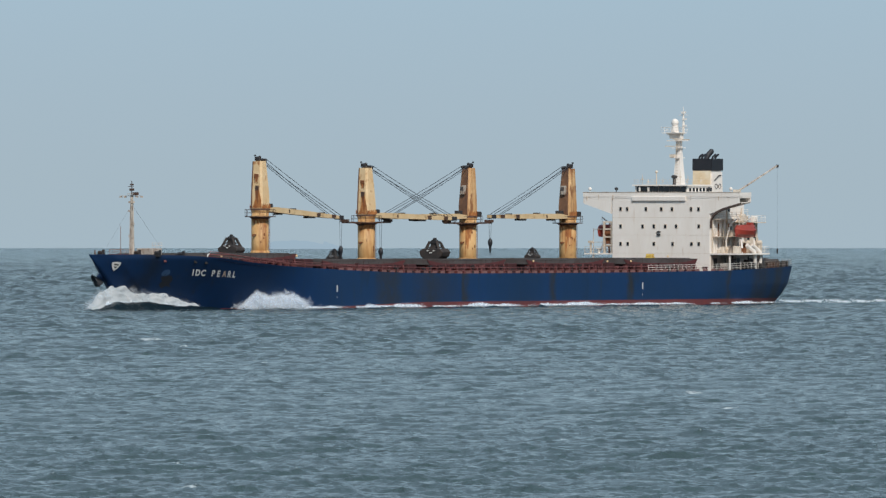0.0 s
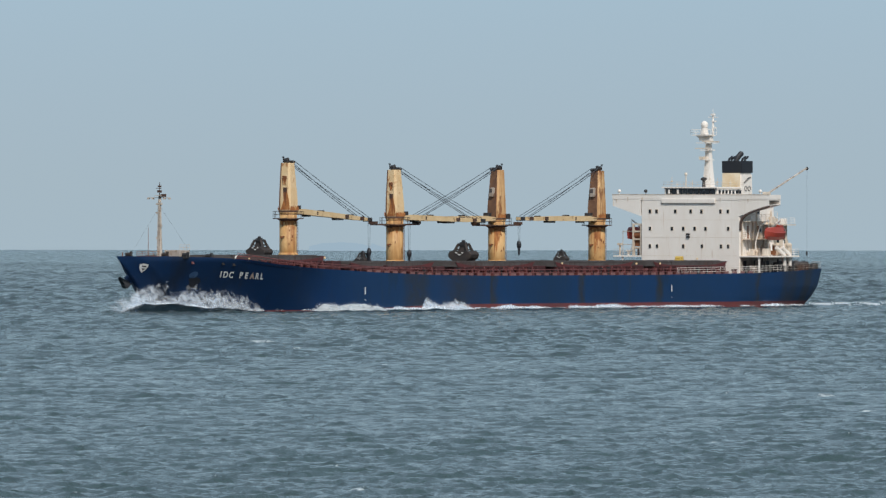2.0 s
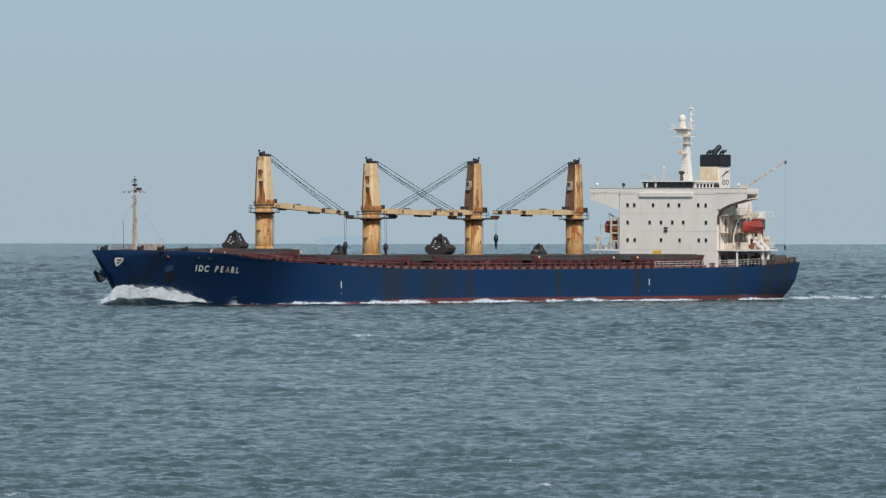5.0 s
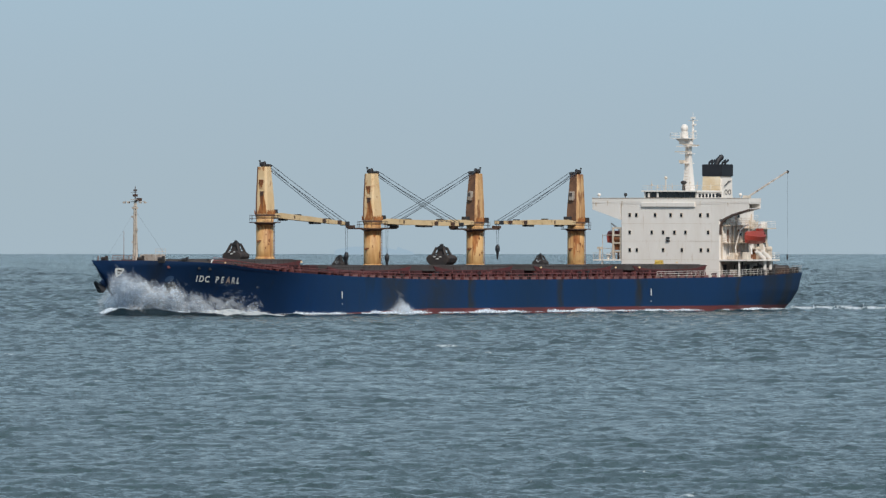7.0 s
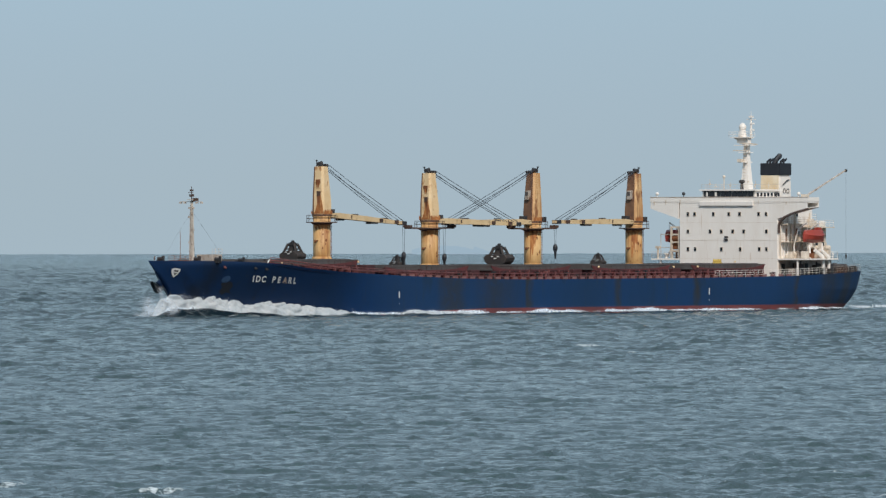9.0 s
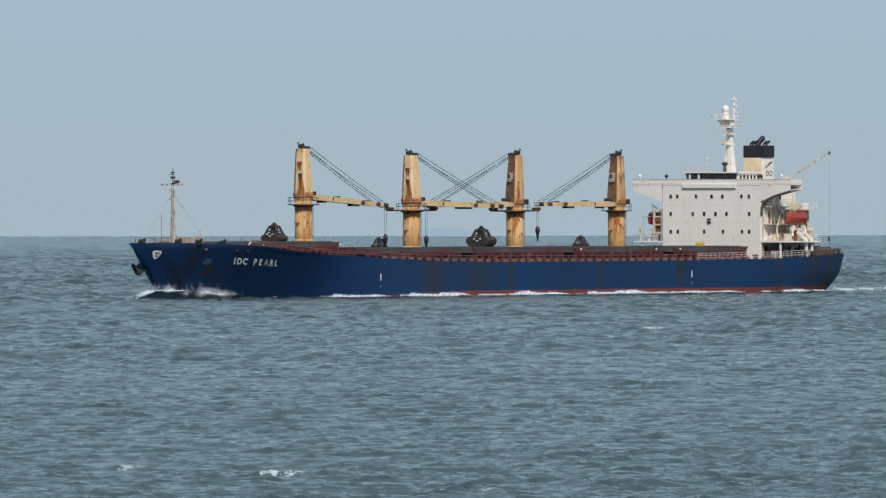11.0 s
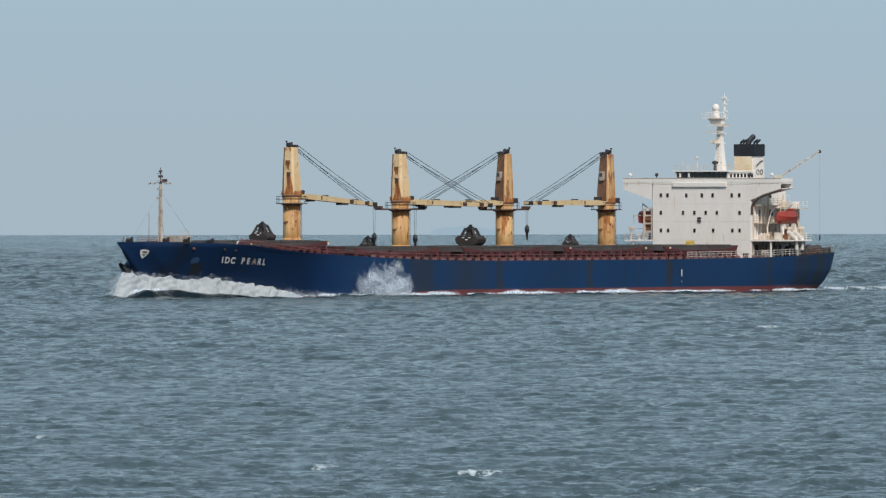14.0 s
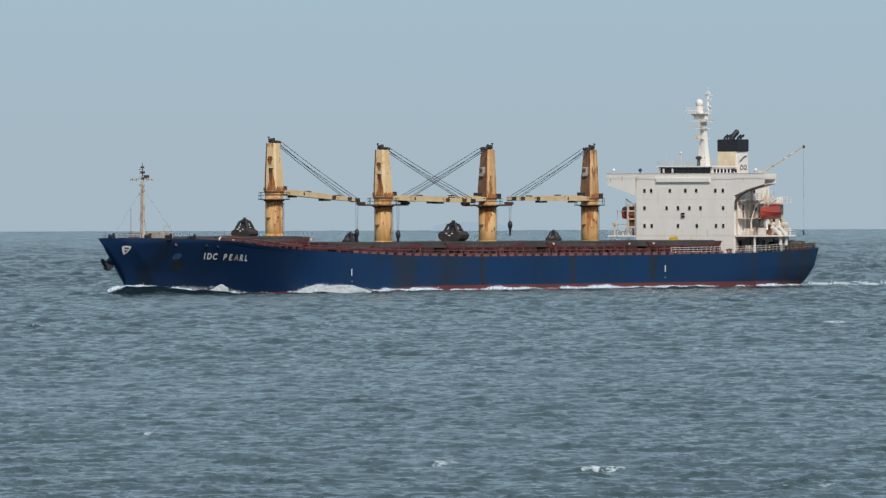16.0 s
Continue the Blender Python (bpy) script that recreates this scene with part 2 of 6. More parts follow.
        r.inputs[1].default_value, r.inputs[2].default_value = 0.34, 0.58
        l.new(mul.outputs[0], r.inputs[0])
        x = n.new("ShaderNodeMix")
        x.data_type = "RGBA"
        x.inputs[7].default_value = (*pale, 1)
        l.new(r.outputs[0], x.inputs[0])
        l.new(body.outputs[2], x.inputs[6])
        l.new(x.outputs[2], b.inputs["Base Color"])
        rr = n.new("ShaderNodeMapRange")
        rr.inputs[3].default_value, rr.inputs[4].default_value = 0.12, 0.8
        l.new(r.outputs[0], rr.inputs[0])
        l.new(rr.outputs[0], b.inputs["Roughness"])
    else:
        l.new(body.outputs[2], b.inputs["Base Color"])
    return m


WATER = water_material("sea water", True)
BOWWATER = water_material("bow wave water darkened for hull reflection", False)

# ---- mesh helpers ----
def box(bm, x0, x1, y0, y1, z0, z1, turn=None):
    r = bmesh.ops.create_cube(bm, size=1)
    m = Matrix.Translation(((x0 + x1) / 2, (y0 + y1) / 2, (z0 + z1) / 2)) @ Matrix.Diagonal((x1 - x0, y1 - y0, z1 - z0, 1))
    bmesh.ops.transform(bm, matrix=(turn or Matrix()) @ m, verts=r["verts"])
    return r["verts"]


def rod(bm, a, b, r0, r1=None, n=8):
    """A round or square bar from a to b."""
    a, b = Vector(a), Vector(b)
    r1 = r0 if r1 is None else r1
    d = (b - a)
    r = bmesh.ops.create_cone(bm, cap_ends=True, segments=n, radius1=r0, radius2=r1, depth=d.length)
    bmesh.ops.transform(bm, matrix=Matrix.Translation((a + b) / 2) @ d.to_track_quat("Z", "Y").to_matrix().to_4x4(), verts=r["verts"])
    return r["verts"]


def loft(bm, rings):
    """Skin through rings of equal point count, capped at both ends."""
    vs = [[bm.verts.new(p) for p in ring] for ring in rings]
    k = len(rings[0])
    for a, b in zip(vs, vs[1:]):
        for i in range(k):
            bm.faces.new((a[i], a[(i + 1) % k], b[(i + 1) % k], b[i]))
    bm.faces.new(vs[0][::-1])
    bm.faces.new(vs[-1])
    bmesh.ops.recalc_face_normals(bm, faces=bm.faces)


def slab(bm, pts, offset):
    """A flat outline (3D points) given thickness along offset."""
    o = Vector(offset)
    loft(bm, [[Vector(p) for p in pts], [Vector(p) + o for p in pts]])


def ball(bm, c, r, seg=12):
    v = bmesh.ops.create_uvsphere(bm, u_segments=seg, v_segments=seg // 2 + 1, radius=1)["verts"]
    rr = r if isinstance(r, tuple) else (r, r, r)
    bmesh.ops.transform(bm, matrix=Matrix.Translation(c) @ Matrix.Diagonal((*rr, 1)), verts=v)


def bevel(bm, w, seg=2):
    bmesh.ops.bevel(bm, geom=bm.edges[:], offset=w, segments=seg, affect="EDGES", clamp_overlap=True)


def part(name, bm, mat, parent, label="", smooth=False):
    me = bpy.data.meshes.new(name)
    bm.to_mesh(me)
    bm.free()
    mats = mat if isinstance(mat, (list, tuple)) else [mat]
    for x in mats:
        me.materials.append(M[x] if isinstance(x, str) else x)
    if smooth:
        me.polygons.foreach_set("use_smooth", [True] * len(me.polygons))
    ob = new(name, me)
    ob.parent = parent
    if label:
        tagged(ob, label)
    return ob


def thing(name, label, category, group="", kind=""):
    return tagged(new(name), label, category, group, kind)


def railing(parent, pts, high=1.05, step=1.5, mat="white", bars=3, r=0.035, name="railing"):
    """Posts and bars along a line of points."""
    bm = bmesh.new()
    for a, b in zip(pts, pts[1:]):
        a, b = Vector(a), Vector(b)
        k = max(1, round((b - a).length / step))
        for i in range(k + 1):
            p = a.lerp(b, i / k)
            rod(bm, p, p + Vector((0, 0, high)), r, n=4)
        for j in range(bars):
            up = Vector((0, 0, high * (j + 1) / bars))
            rod(bm, a + up, b + up, r, n=4)
    return part(name, bm, mat, parent)


def numpy_mesh(name, verts, quads, mats, smooth=True):
    me = bpy.data.meshes.new(name)
    me.vertices.add(len(verts))
    me.vertices.foreach_set("co", np.asarray(verts, np.float32).ravel())
    q = np.asarray(quads, np.int32)
    me.loops.add(q.size)
    me.loops.foreach_set("vertex_index", q.ravel())
    me.polygons.add(len(q))
    me.polygons.foreach_set("loop_start", np.arange(0, q.size, q.shape[1], dtype=np.int32))
    me.update(calc_edges=True)
    if smooth:
        me.polygons.foreach_set("use_smooth", np.ones(len(q), bool))
    for x in mats:
        me.materials.append(x)
    return me


def grid_quads(rows, cols):
    i = np.arange(rows - 1)[:, None] * cols + np.arange(cols - 1)[None, :]
    return np.stack([i, i + 1, i + cols + 1, i + cols], -1).reshape(-1, 4)

# ---- sea ----
WAVES = []
_rng = np.random.RandomState(7)
for _ in range(170):
    # short-crested wind sea running to the right and a little towards the shore
    lam = 0.8 * (9.5 / 0.8) ** (_rng.rand() ** 1.25)
    ang = radians(-55 + _rng.randn() * 25)
    amp = 0.0050 * lam ** 0.75 * (0.6 + 0.8 * _rng.rand())
    WAVES.append((lam, ang, amp, _rng.rand() * 2 * math.pi))


def sea_height(x, y, cell):
    """Sum of wave trains; those too short for the local mesh cell fade out. Returns height and crest sharpness."""
    z, crest = np.zeros_like(x), np.zeros_like(x)
    dx, dy = np.zeros_like(x), np.zeros_like(x)
    for lam, ang, amp, ph in WAVES:
        k = 2 * math.pi / lam
        c, s = math.cos(ang), math.sin(ang)
        across = lam / max(abs(s), 0.12)
        fade = np.clip((across / cell - 1.0) / 1.2, 0, 1)
        a = k * (c * x + s * y) + ph
        sn, cs = np.sin(a), np.cos(a)
        z += amp * fade * cs
        dx -= 1.25 * amp * fade * c * sn
        dy -= 1.25 * amp * fade * s * sn
        crest += k * amp * fade * cs
    return z, crest, dx, dy


# whitecaps: place and half width
CAPS = [(24.0, 1553.8, 1.43), (22.7, 1670.7, 1.15), (38.6, 2247.8, 1.37), (14.1, 1688.2, 0.39), (9.3, 1372.7, 1.26), (-29.8, 2127.8, 0.81), (-23.4, 2152.1, 0.82), (-15.8, 1164.0, 1.06), (-34.9, 2206.2, 2.35), (-18.6, 1937.1, 0.74), (-44.8, 2397.8, 1.09), (-18.0, 1257.3, 0.57), (-97.4, 1795.7, 0.68), (-71.8, 1209.0, 1.09), (-48.3, 1127.3, 0.85), (-61.6, 1184.8, 1.95), (-93.9, 1339.0, 0.40), (-93.4, 1376.6, 1.65), (-67.8, 1830.9, 0.69), (-104.8, 1473.8, 1.55), (-84.1, 2106.3, 0.96)]


def sea():
    # rows run from the shore to the horizon, columns fan out
    near, far, cell0 = 1050.0, 4985.0, 0.64
    ys = [near]
    while ys[-1] < far:
        ys.append(ys[-1] + cell0 * (ys[-1] / 1180.0) ** 1.5)
    ys[-1] = far
    ys = np.array(ys)
    cell = cell0 * (ys / 1180.0) ** 1.5
    s = np.linspace(-1, 1, 571)
    mid, half = -35 - 0.0050 * (ys - 1100), 65 + 0.0287 * (ys - 1100)
    outer = np.array([200.0, 900.0, 5000.0])
    x = mid[:, None] + half[:, None] * s[None, :]
    x = np.concatenate([x[:, :1] - outer[::-1][None, :], x, x[:, -1:] + outer[None, :]], 1)
    y = np.repeat(ys[:, None], x.shape[1], 1)
    z, crest, dx, dy = sea_height(x, y, np.repeat(cell[:, None], x.shape[1], 1))
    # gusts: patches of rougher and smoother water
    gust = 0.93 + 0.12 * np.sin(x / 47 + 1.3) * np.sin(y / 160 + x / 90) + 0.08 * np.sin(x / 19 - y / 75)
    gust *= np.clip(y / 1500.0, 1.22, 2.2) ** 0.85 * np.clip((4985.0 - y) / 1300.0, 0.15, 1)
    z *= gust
    flat = np.zeros(x.shape[1], bool)
    flat[:3] = flat[-3:] = True
    z[:, flat] = 0
    z -= 0.16 * np.clip((4985.0 - y) / 1500.0, 0, 1)
    steep = crest * gust
    edge = np.quantile(steep[:300], 0.9988)
    foam = np.clip((steep - edge) / (0.22 * edge), 0, 1)
    for cx, cy, cw in CAPS:
        band = np.abs(ys - cy) < 14
        sx, sy = x[band] - cx, y[band] - cy - 0.5 * np.sin((x[band] - cx) * 2.2)
        lump = np.exp(-(sx / cw) ** 2 * 1.2 - (sy / 3.4) ** 2)
        z[band] += 0.22 * np.exp(-(sx / (1.8 * cw)) ** 2 - (sy / 5.0) ** 2)
        foam[band] = np.maximum(foam[band], 1.45 * lump * (0.75 + 0.35 * np.sin(sx * 5.1 + cx) * np.sin(sy * 1.7 + sx * 2.0)))
    wx, wy = x + np.where(flat, 0, dx), y + np.where(flat, 0, dy * 0.8)
    # plain outer water: behind the camera and under it
    verts = np.stack([wx, wy, z], -1).reshape(-1, 3)
    quads = grid_quads(*x.shape)
    base = len(verts)
    near_rows = np.array([-5000.0, 0.0, 900.0])
    ex = np.stack([np.stack([x[0], np.full(x.shape[1], yy), np.zeros(x.shape[1])], -1) for yy in near_rows])
    verts = np.concatenate([verts, ex.reshape(-1, 3)])
    extra = grid_quads(3, x.shape[1]) + base
    c = x.shape[1]
    i = np.arange(c - 1)
    join = np.stack([base + 2 * c + i, base + 2 * c + i + 1, i + 1, i], -1)
    me = numpy_mesh("sea_water", verts, np.concatenate([quads, extra, join]), [WATER])
    at = me.attributes.new("foam", "FLOAT", "POINT")
    ch = me.attributes.new("chop", "FLOAT", "POINT")
    chop = np.clip(0.28 * (np.repeat(ys[:, None], x.shape[1], 1) / 1200.0) ** 2, 0.47, 5.0)
    ch.data.foreach_set("value", np.concatenate([chop.ravel(), np.full(3 * c, 0.42)]).astype(np.float32))
    at.data.foreach_set("value", np.concatenate([foam.ravel(), np.zeros(3 * c)]).astype(np.float32))
    return tagged(new("water", me), "choppy grey green sea with small whitecaps", "sea", kind="structure")


SEA = sea()


def island():
    """Faint land on the horizon, drowned in haze."""
    m = bpy.data.materials.new("land in haze")
    m.use_nodes = True
    b = m.node_tree.nodes["Principled BSDF"]
    b.inputs["Base Color"].default_value = (0.0, 0.0, 0.0, 1)
    b.inputs["Specular IOR Level"].default_value = 0.0
    # haze is put into the colour: black land glows near the sky's tone
    b.inputs["Emission Color"].default_value = (0.33, 0.445, 0.54, 1)
    b.inputs["Emission Strength"].default_value = 1.0
    b.inputs["Roughness"].default_value = 1.0
    rings = []
    n = 40
    rnd = random.Random(4)
    for i in range(n + 1):
        s = i / n
        x = -48.5 + 21.0 * s
        top = 2.3 * (math.sin(math.pi * min(1, s * 1.15 + 0.05)) ** 0.35 if s < 0.8 else 0.9 - (s - 0.8) * 3.2) * (0.93 + 0.1 * rnd.random())
        top = max(0.25, top)
        rings.append([(x, 4930, -2), (x, 4934, top * 0.8), (x, 4940, top), (x, 4955, -2)])
    bm = bmesh.new()
    loft(bm, rings)
    me = bpy.data.meshes.new("island")
    bm.to_mesh(me)
    bm.free()
    me.materials.append(m)
    tagged(new("backdrop", me), "pale blue hazy island on the horizon", "island", kind="structure")


island()

# ---- the ship: x aft from the stem head, y to starboard, z up from the water ----
HB, LENGTH = 14.2, 181.8
SHIP_AT, SHIP_TURN, SPEED = (-51.9, 2707.0), 57.0, 2.62


def ship_pose(t):
    a = radians(SHIP_TURN)
    return pose(SHIP_AT[0] - SPEED * t * math.cos(a), SHIP_AT[1] - SPEED * t * math.sin(a), 0, 0, 0, SHIP_TURN)


SHEER = [(0, 8.1), (8, 8.08), (14, 7.85), (17.5, 7.55), (22, 6.9), (28, 6.4), (35, 6.05), (45, 5.65), (60, 5.2), (76, 5.0), (123, 4.95), (152, 5.1), (168, 5.45), (181.8, 5.8)]


def deck_z(u):
    return float(np.interp(u, [p[0] for p in SHEER], [p[1] for p in SHEER]))


def stem_u(z):
    return float(np.interp(z, [-2, 0, 2, 4, 6, 8.0], [7.2, 7.0, 6.4, 4.7, 2.5, 0]))


def stern_u(z):
    return float(np.interp(z, [-2, 0, 1.5, 3, 6.1], [176.0, 178.2, 180.2, 181.4, 181.8]))


def half_beam(u, z):
    """Half breadth of the hull at u and height z."""
    f = min(1, max(0, z / 7.5))
    low = 1 - (1 - min(1, max(0, (u - 7.0) / 38)) ** 1.1) ** 1.95
    high = 1 - (1 - min(1, max(0, u / 30)) ** 1.35) ** 2.3
    b = HB * (low + (high - low) * f) * min(1, max(0, (u - stem_u(z)) / 3.5)) ** 0.5
    back = 40 - 8 * f
    e = stern_u(z)
    q = min(1, max(0, (u - (e - back)) / back))
    end = 0.56 + 0.12 * f
    b *= 1 - (1 - end) * q ** 2.4
    tail = e - u
    if tail < 4:
        b *= 0.35 + 0.65 * math.sqrt(max(0, 1 - (1 - tail / 4) ** 2))
    return max(b, 0.03)


SHIP = thing("cargo_ship", "long blue cargo ship with four yellow cranes and white bridge", "ship")


def hull_material():
    m = material("weathered blue hull", (0.0022, 0.0320, 0.110), (0.0040, 0.0260, 0.074), 0.07, 0.8, 0.5, bump=0.01, stain=(0.007, 0.019, 0.042), stain_cut=0.6, streak=(1.3, 1.3, 0.6), runs=(0.022, 0.03, 0.042), runs_cut=0.6, runs_scale=(0.9, 0.9, 0.08))
    m.node_tree.nodes["Principled BSDF"].inputs["Specular IOR Level"].default_value = 0.32
    nt = m.node_tree
    n, l = nt.nodes, nt.links
    b = n["Principled BSDF"]
    under = b.inputs["Base Color"].links[0].from_socket
    co = n.new("ShaderNodeTexCoord")
    wob = n.new("ShaderNodeTexNoise")
    wob.inputs["Scale"].default_value, wob.inputs["Detail"].default_value = 0.5, 5
    l.new(co.outputs["Object"], wob.inputs["Vector"])
    sep = n.new("ShaderNodeSeparateXYZ")
    l.new(co.outputs["Object"], sep.inputs[0])
    sh = n.new("ShaderNodeMath")
    sh.operation = "MULTIPLY_ADD"
    sh.inputs[1].default_value, sh.inputs[2].default_value = 2.4, -1.2
    l.new(wob.outputs[0], sh.inputs[0])
    ad = n.new("ShaderNodeMath")
    l.new(sep.outputs[0], ad.inputs[0])
    l.new(sh.outputs[0], ad.inputs[1])
    dv = n.new("ShaderNodeMath")
    dv.operation = "DIVIDE"
    dv.inputs[1].default_value = 181.0
    l.new(ad.outputs[0], dv.inputs[0])
    ramp = n.new("ShaderNodeValToRGB")
    e = ramp.color_ramp.elements
    e[0].position, e[0].color = 0.0, (0, 0, 0, 1)
    e[1].position, e[1].color = 1.0, (0, 0, 0, 1)
    for c, w, g in ((58.7, 4.5, 0.62), (79.4, 0.85, 0.9), (103.8, 0.85, 0.9), (125.6, 0.85, 0.85), (154.0, 0.8, 0.85), (165, 4, 0.6), (172, 2.5, 0.7)):
        for pos, val in ((c - w * 0.9, 0), (c - w * 0.4, g), (c + w * 0.4, g), (c + w * 0.9, 0)):
            k = e.new(pos / 181.0)
            k.color = (val, val, val, 1)
    e.new(70.0 / 181.0).color = (0.6, 0.6, 0.6, 1)
    l.new(dv.outputs[0], ramp.inputs[0])
    x = n.new("ShaderNodeMix")
    x.data_type = "RGBA"
    patchy = n.new("ShaderNodeTexNoise")
    patchy.inputs["Scale"].default_value, patchy.inputs["Detail"].default_value = 0.9, 6
    l.new(co.outputs["Object"], patchy.inputs["Vector"])
    pr = n.new("ShaderNodeMapRange")
    pr.inputs[1].default_value, pr.inputs[2].default_value = 0.2, 0.48
    l.new(patchy.outputs[0], pr.inputs[0])
    pm = n.new("ShaderNodeMath")
    pm.operation = "MULTIPLY"
    l.new(ramp.outputs[0], pm.inputs[0])
    l.new(pr.outputs[0], pm.inputs[1])
    l.new(pm.outputs[0], x.inputs[0])
    l.new(under, x.inputs[6])
    x.inputs[7].default_value = (0.024, 0.023, 0.021, 1)
    # hull colour is multiplied darker forward, easing out from 30 to 52 m aft
    fore_mask = n.new("ShaderNodeMapRange")
    fore_mask.inputs[1].default_value, fore_mask.inputs[2].default_value = 52.0, 30.0
    l.new(ad.outputs[0], fore_mask.inputs[0])
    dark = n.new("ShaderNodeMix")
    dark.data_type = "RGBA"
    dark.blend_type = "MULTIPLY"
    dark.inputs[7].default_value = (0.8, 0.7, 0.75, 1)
    l.new(fore_mask.outputs[0], dark.inputs[0])
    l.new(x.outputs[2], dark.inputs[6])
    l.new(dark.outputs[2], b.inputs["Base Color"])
    return m


def hull():
    ns, zs = 260, [(-2.0, 0), (-0.5, 0), (0, 0.3), (0, 1), (0.001, 1)]
    fr = [k / 22 for k in range(1, 23)]
    s = np.linspace(0, 1, ns)
    s = 0.5 - 0.5 * np.cos(np.pi * s)
    s = 0.6 * s + 0.4 * np.linspace(0, 1, ns)
    rows = []
    for j in range(len(zs) + len(fr)):
        row = []
        for q in s:
            paint = float(np.interp(q * LENGTH, [34, 64], [0.1, 0.78]))
            if j < len(zs):
                z = zs[j][0] + zs[j][1] * paint
                u = stem_u(z) + q * (stern_u(z) - stem_u(z))
            else:
                u = q * LENGTH
                z = paint + 0.001 + fr[j - len(zs)] * (deck_z(u) - paint - 0.001)
                u = stem_u(z) + q * (stern_u(z) - stem_u(z))
            row.append((u, half_beam(u, z) if 0 < q < 1 else 0.0, z))
        rows.append(row)
    port = np.array(rows)
    port[..., 1] *= -1
    star = np.array(rows)[:, ::-1]
    loop = np.concatenate([port, star[:, 1:-1]], 1)
    nv, nc = loop.shape[0], loop.shape[1]
    i = np.arange(nv - 1)[:, None] * nc + np.arange(nc)[None, :]
    jn = np.arange(nv - 1)[:, None] * nc + (np.arange(nc) + 1)[None, :] % nc
    quads = np.stack([i, jn, jn + nc, i + nc], -1)
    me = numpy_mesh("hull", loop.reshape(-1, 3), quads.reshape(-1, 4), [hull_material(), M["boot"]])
    idx = np.zeros(quads.shape[:2], np.int32)
    idx[:3] = 1
    me.polygons.foreach_set("material_index", idx.ravel())
    ob = new("hull", me)
    ob.parent = SHIP
    tagged(ob, "blue painted steel hull with red boot topping and rust runs")
    # main deck, a little below the top edge
    bm = bmesh.new()
    top = [(u, half_beam(u, deck_z(u)) - 0.05, deck_z(u) - 0.25) for u in np.linspace(1.0, 181.3, 90)]
    a = [bm.verts.new((u, -b, z)) for u, b, z in top]
    c = [bm.verts.new((u, b, z)) for u, b, z in top]
    for k in range(len(top) - 1):
        bm.faces.new((a[k], a[k + 1], c[k + 1], c[k]))
    part("main_deck", bm, "deck", SHIP)


hull()


def hull_point(u, z, out=0.03):
    return Vector((u, -half_beam(u, z) - out, z))


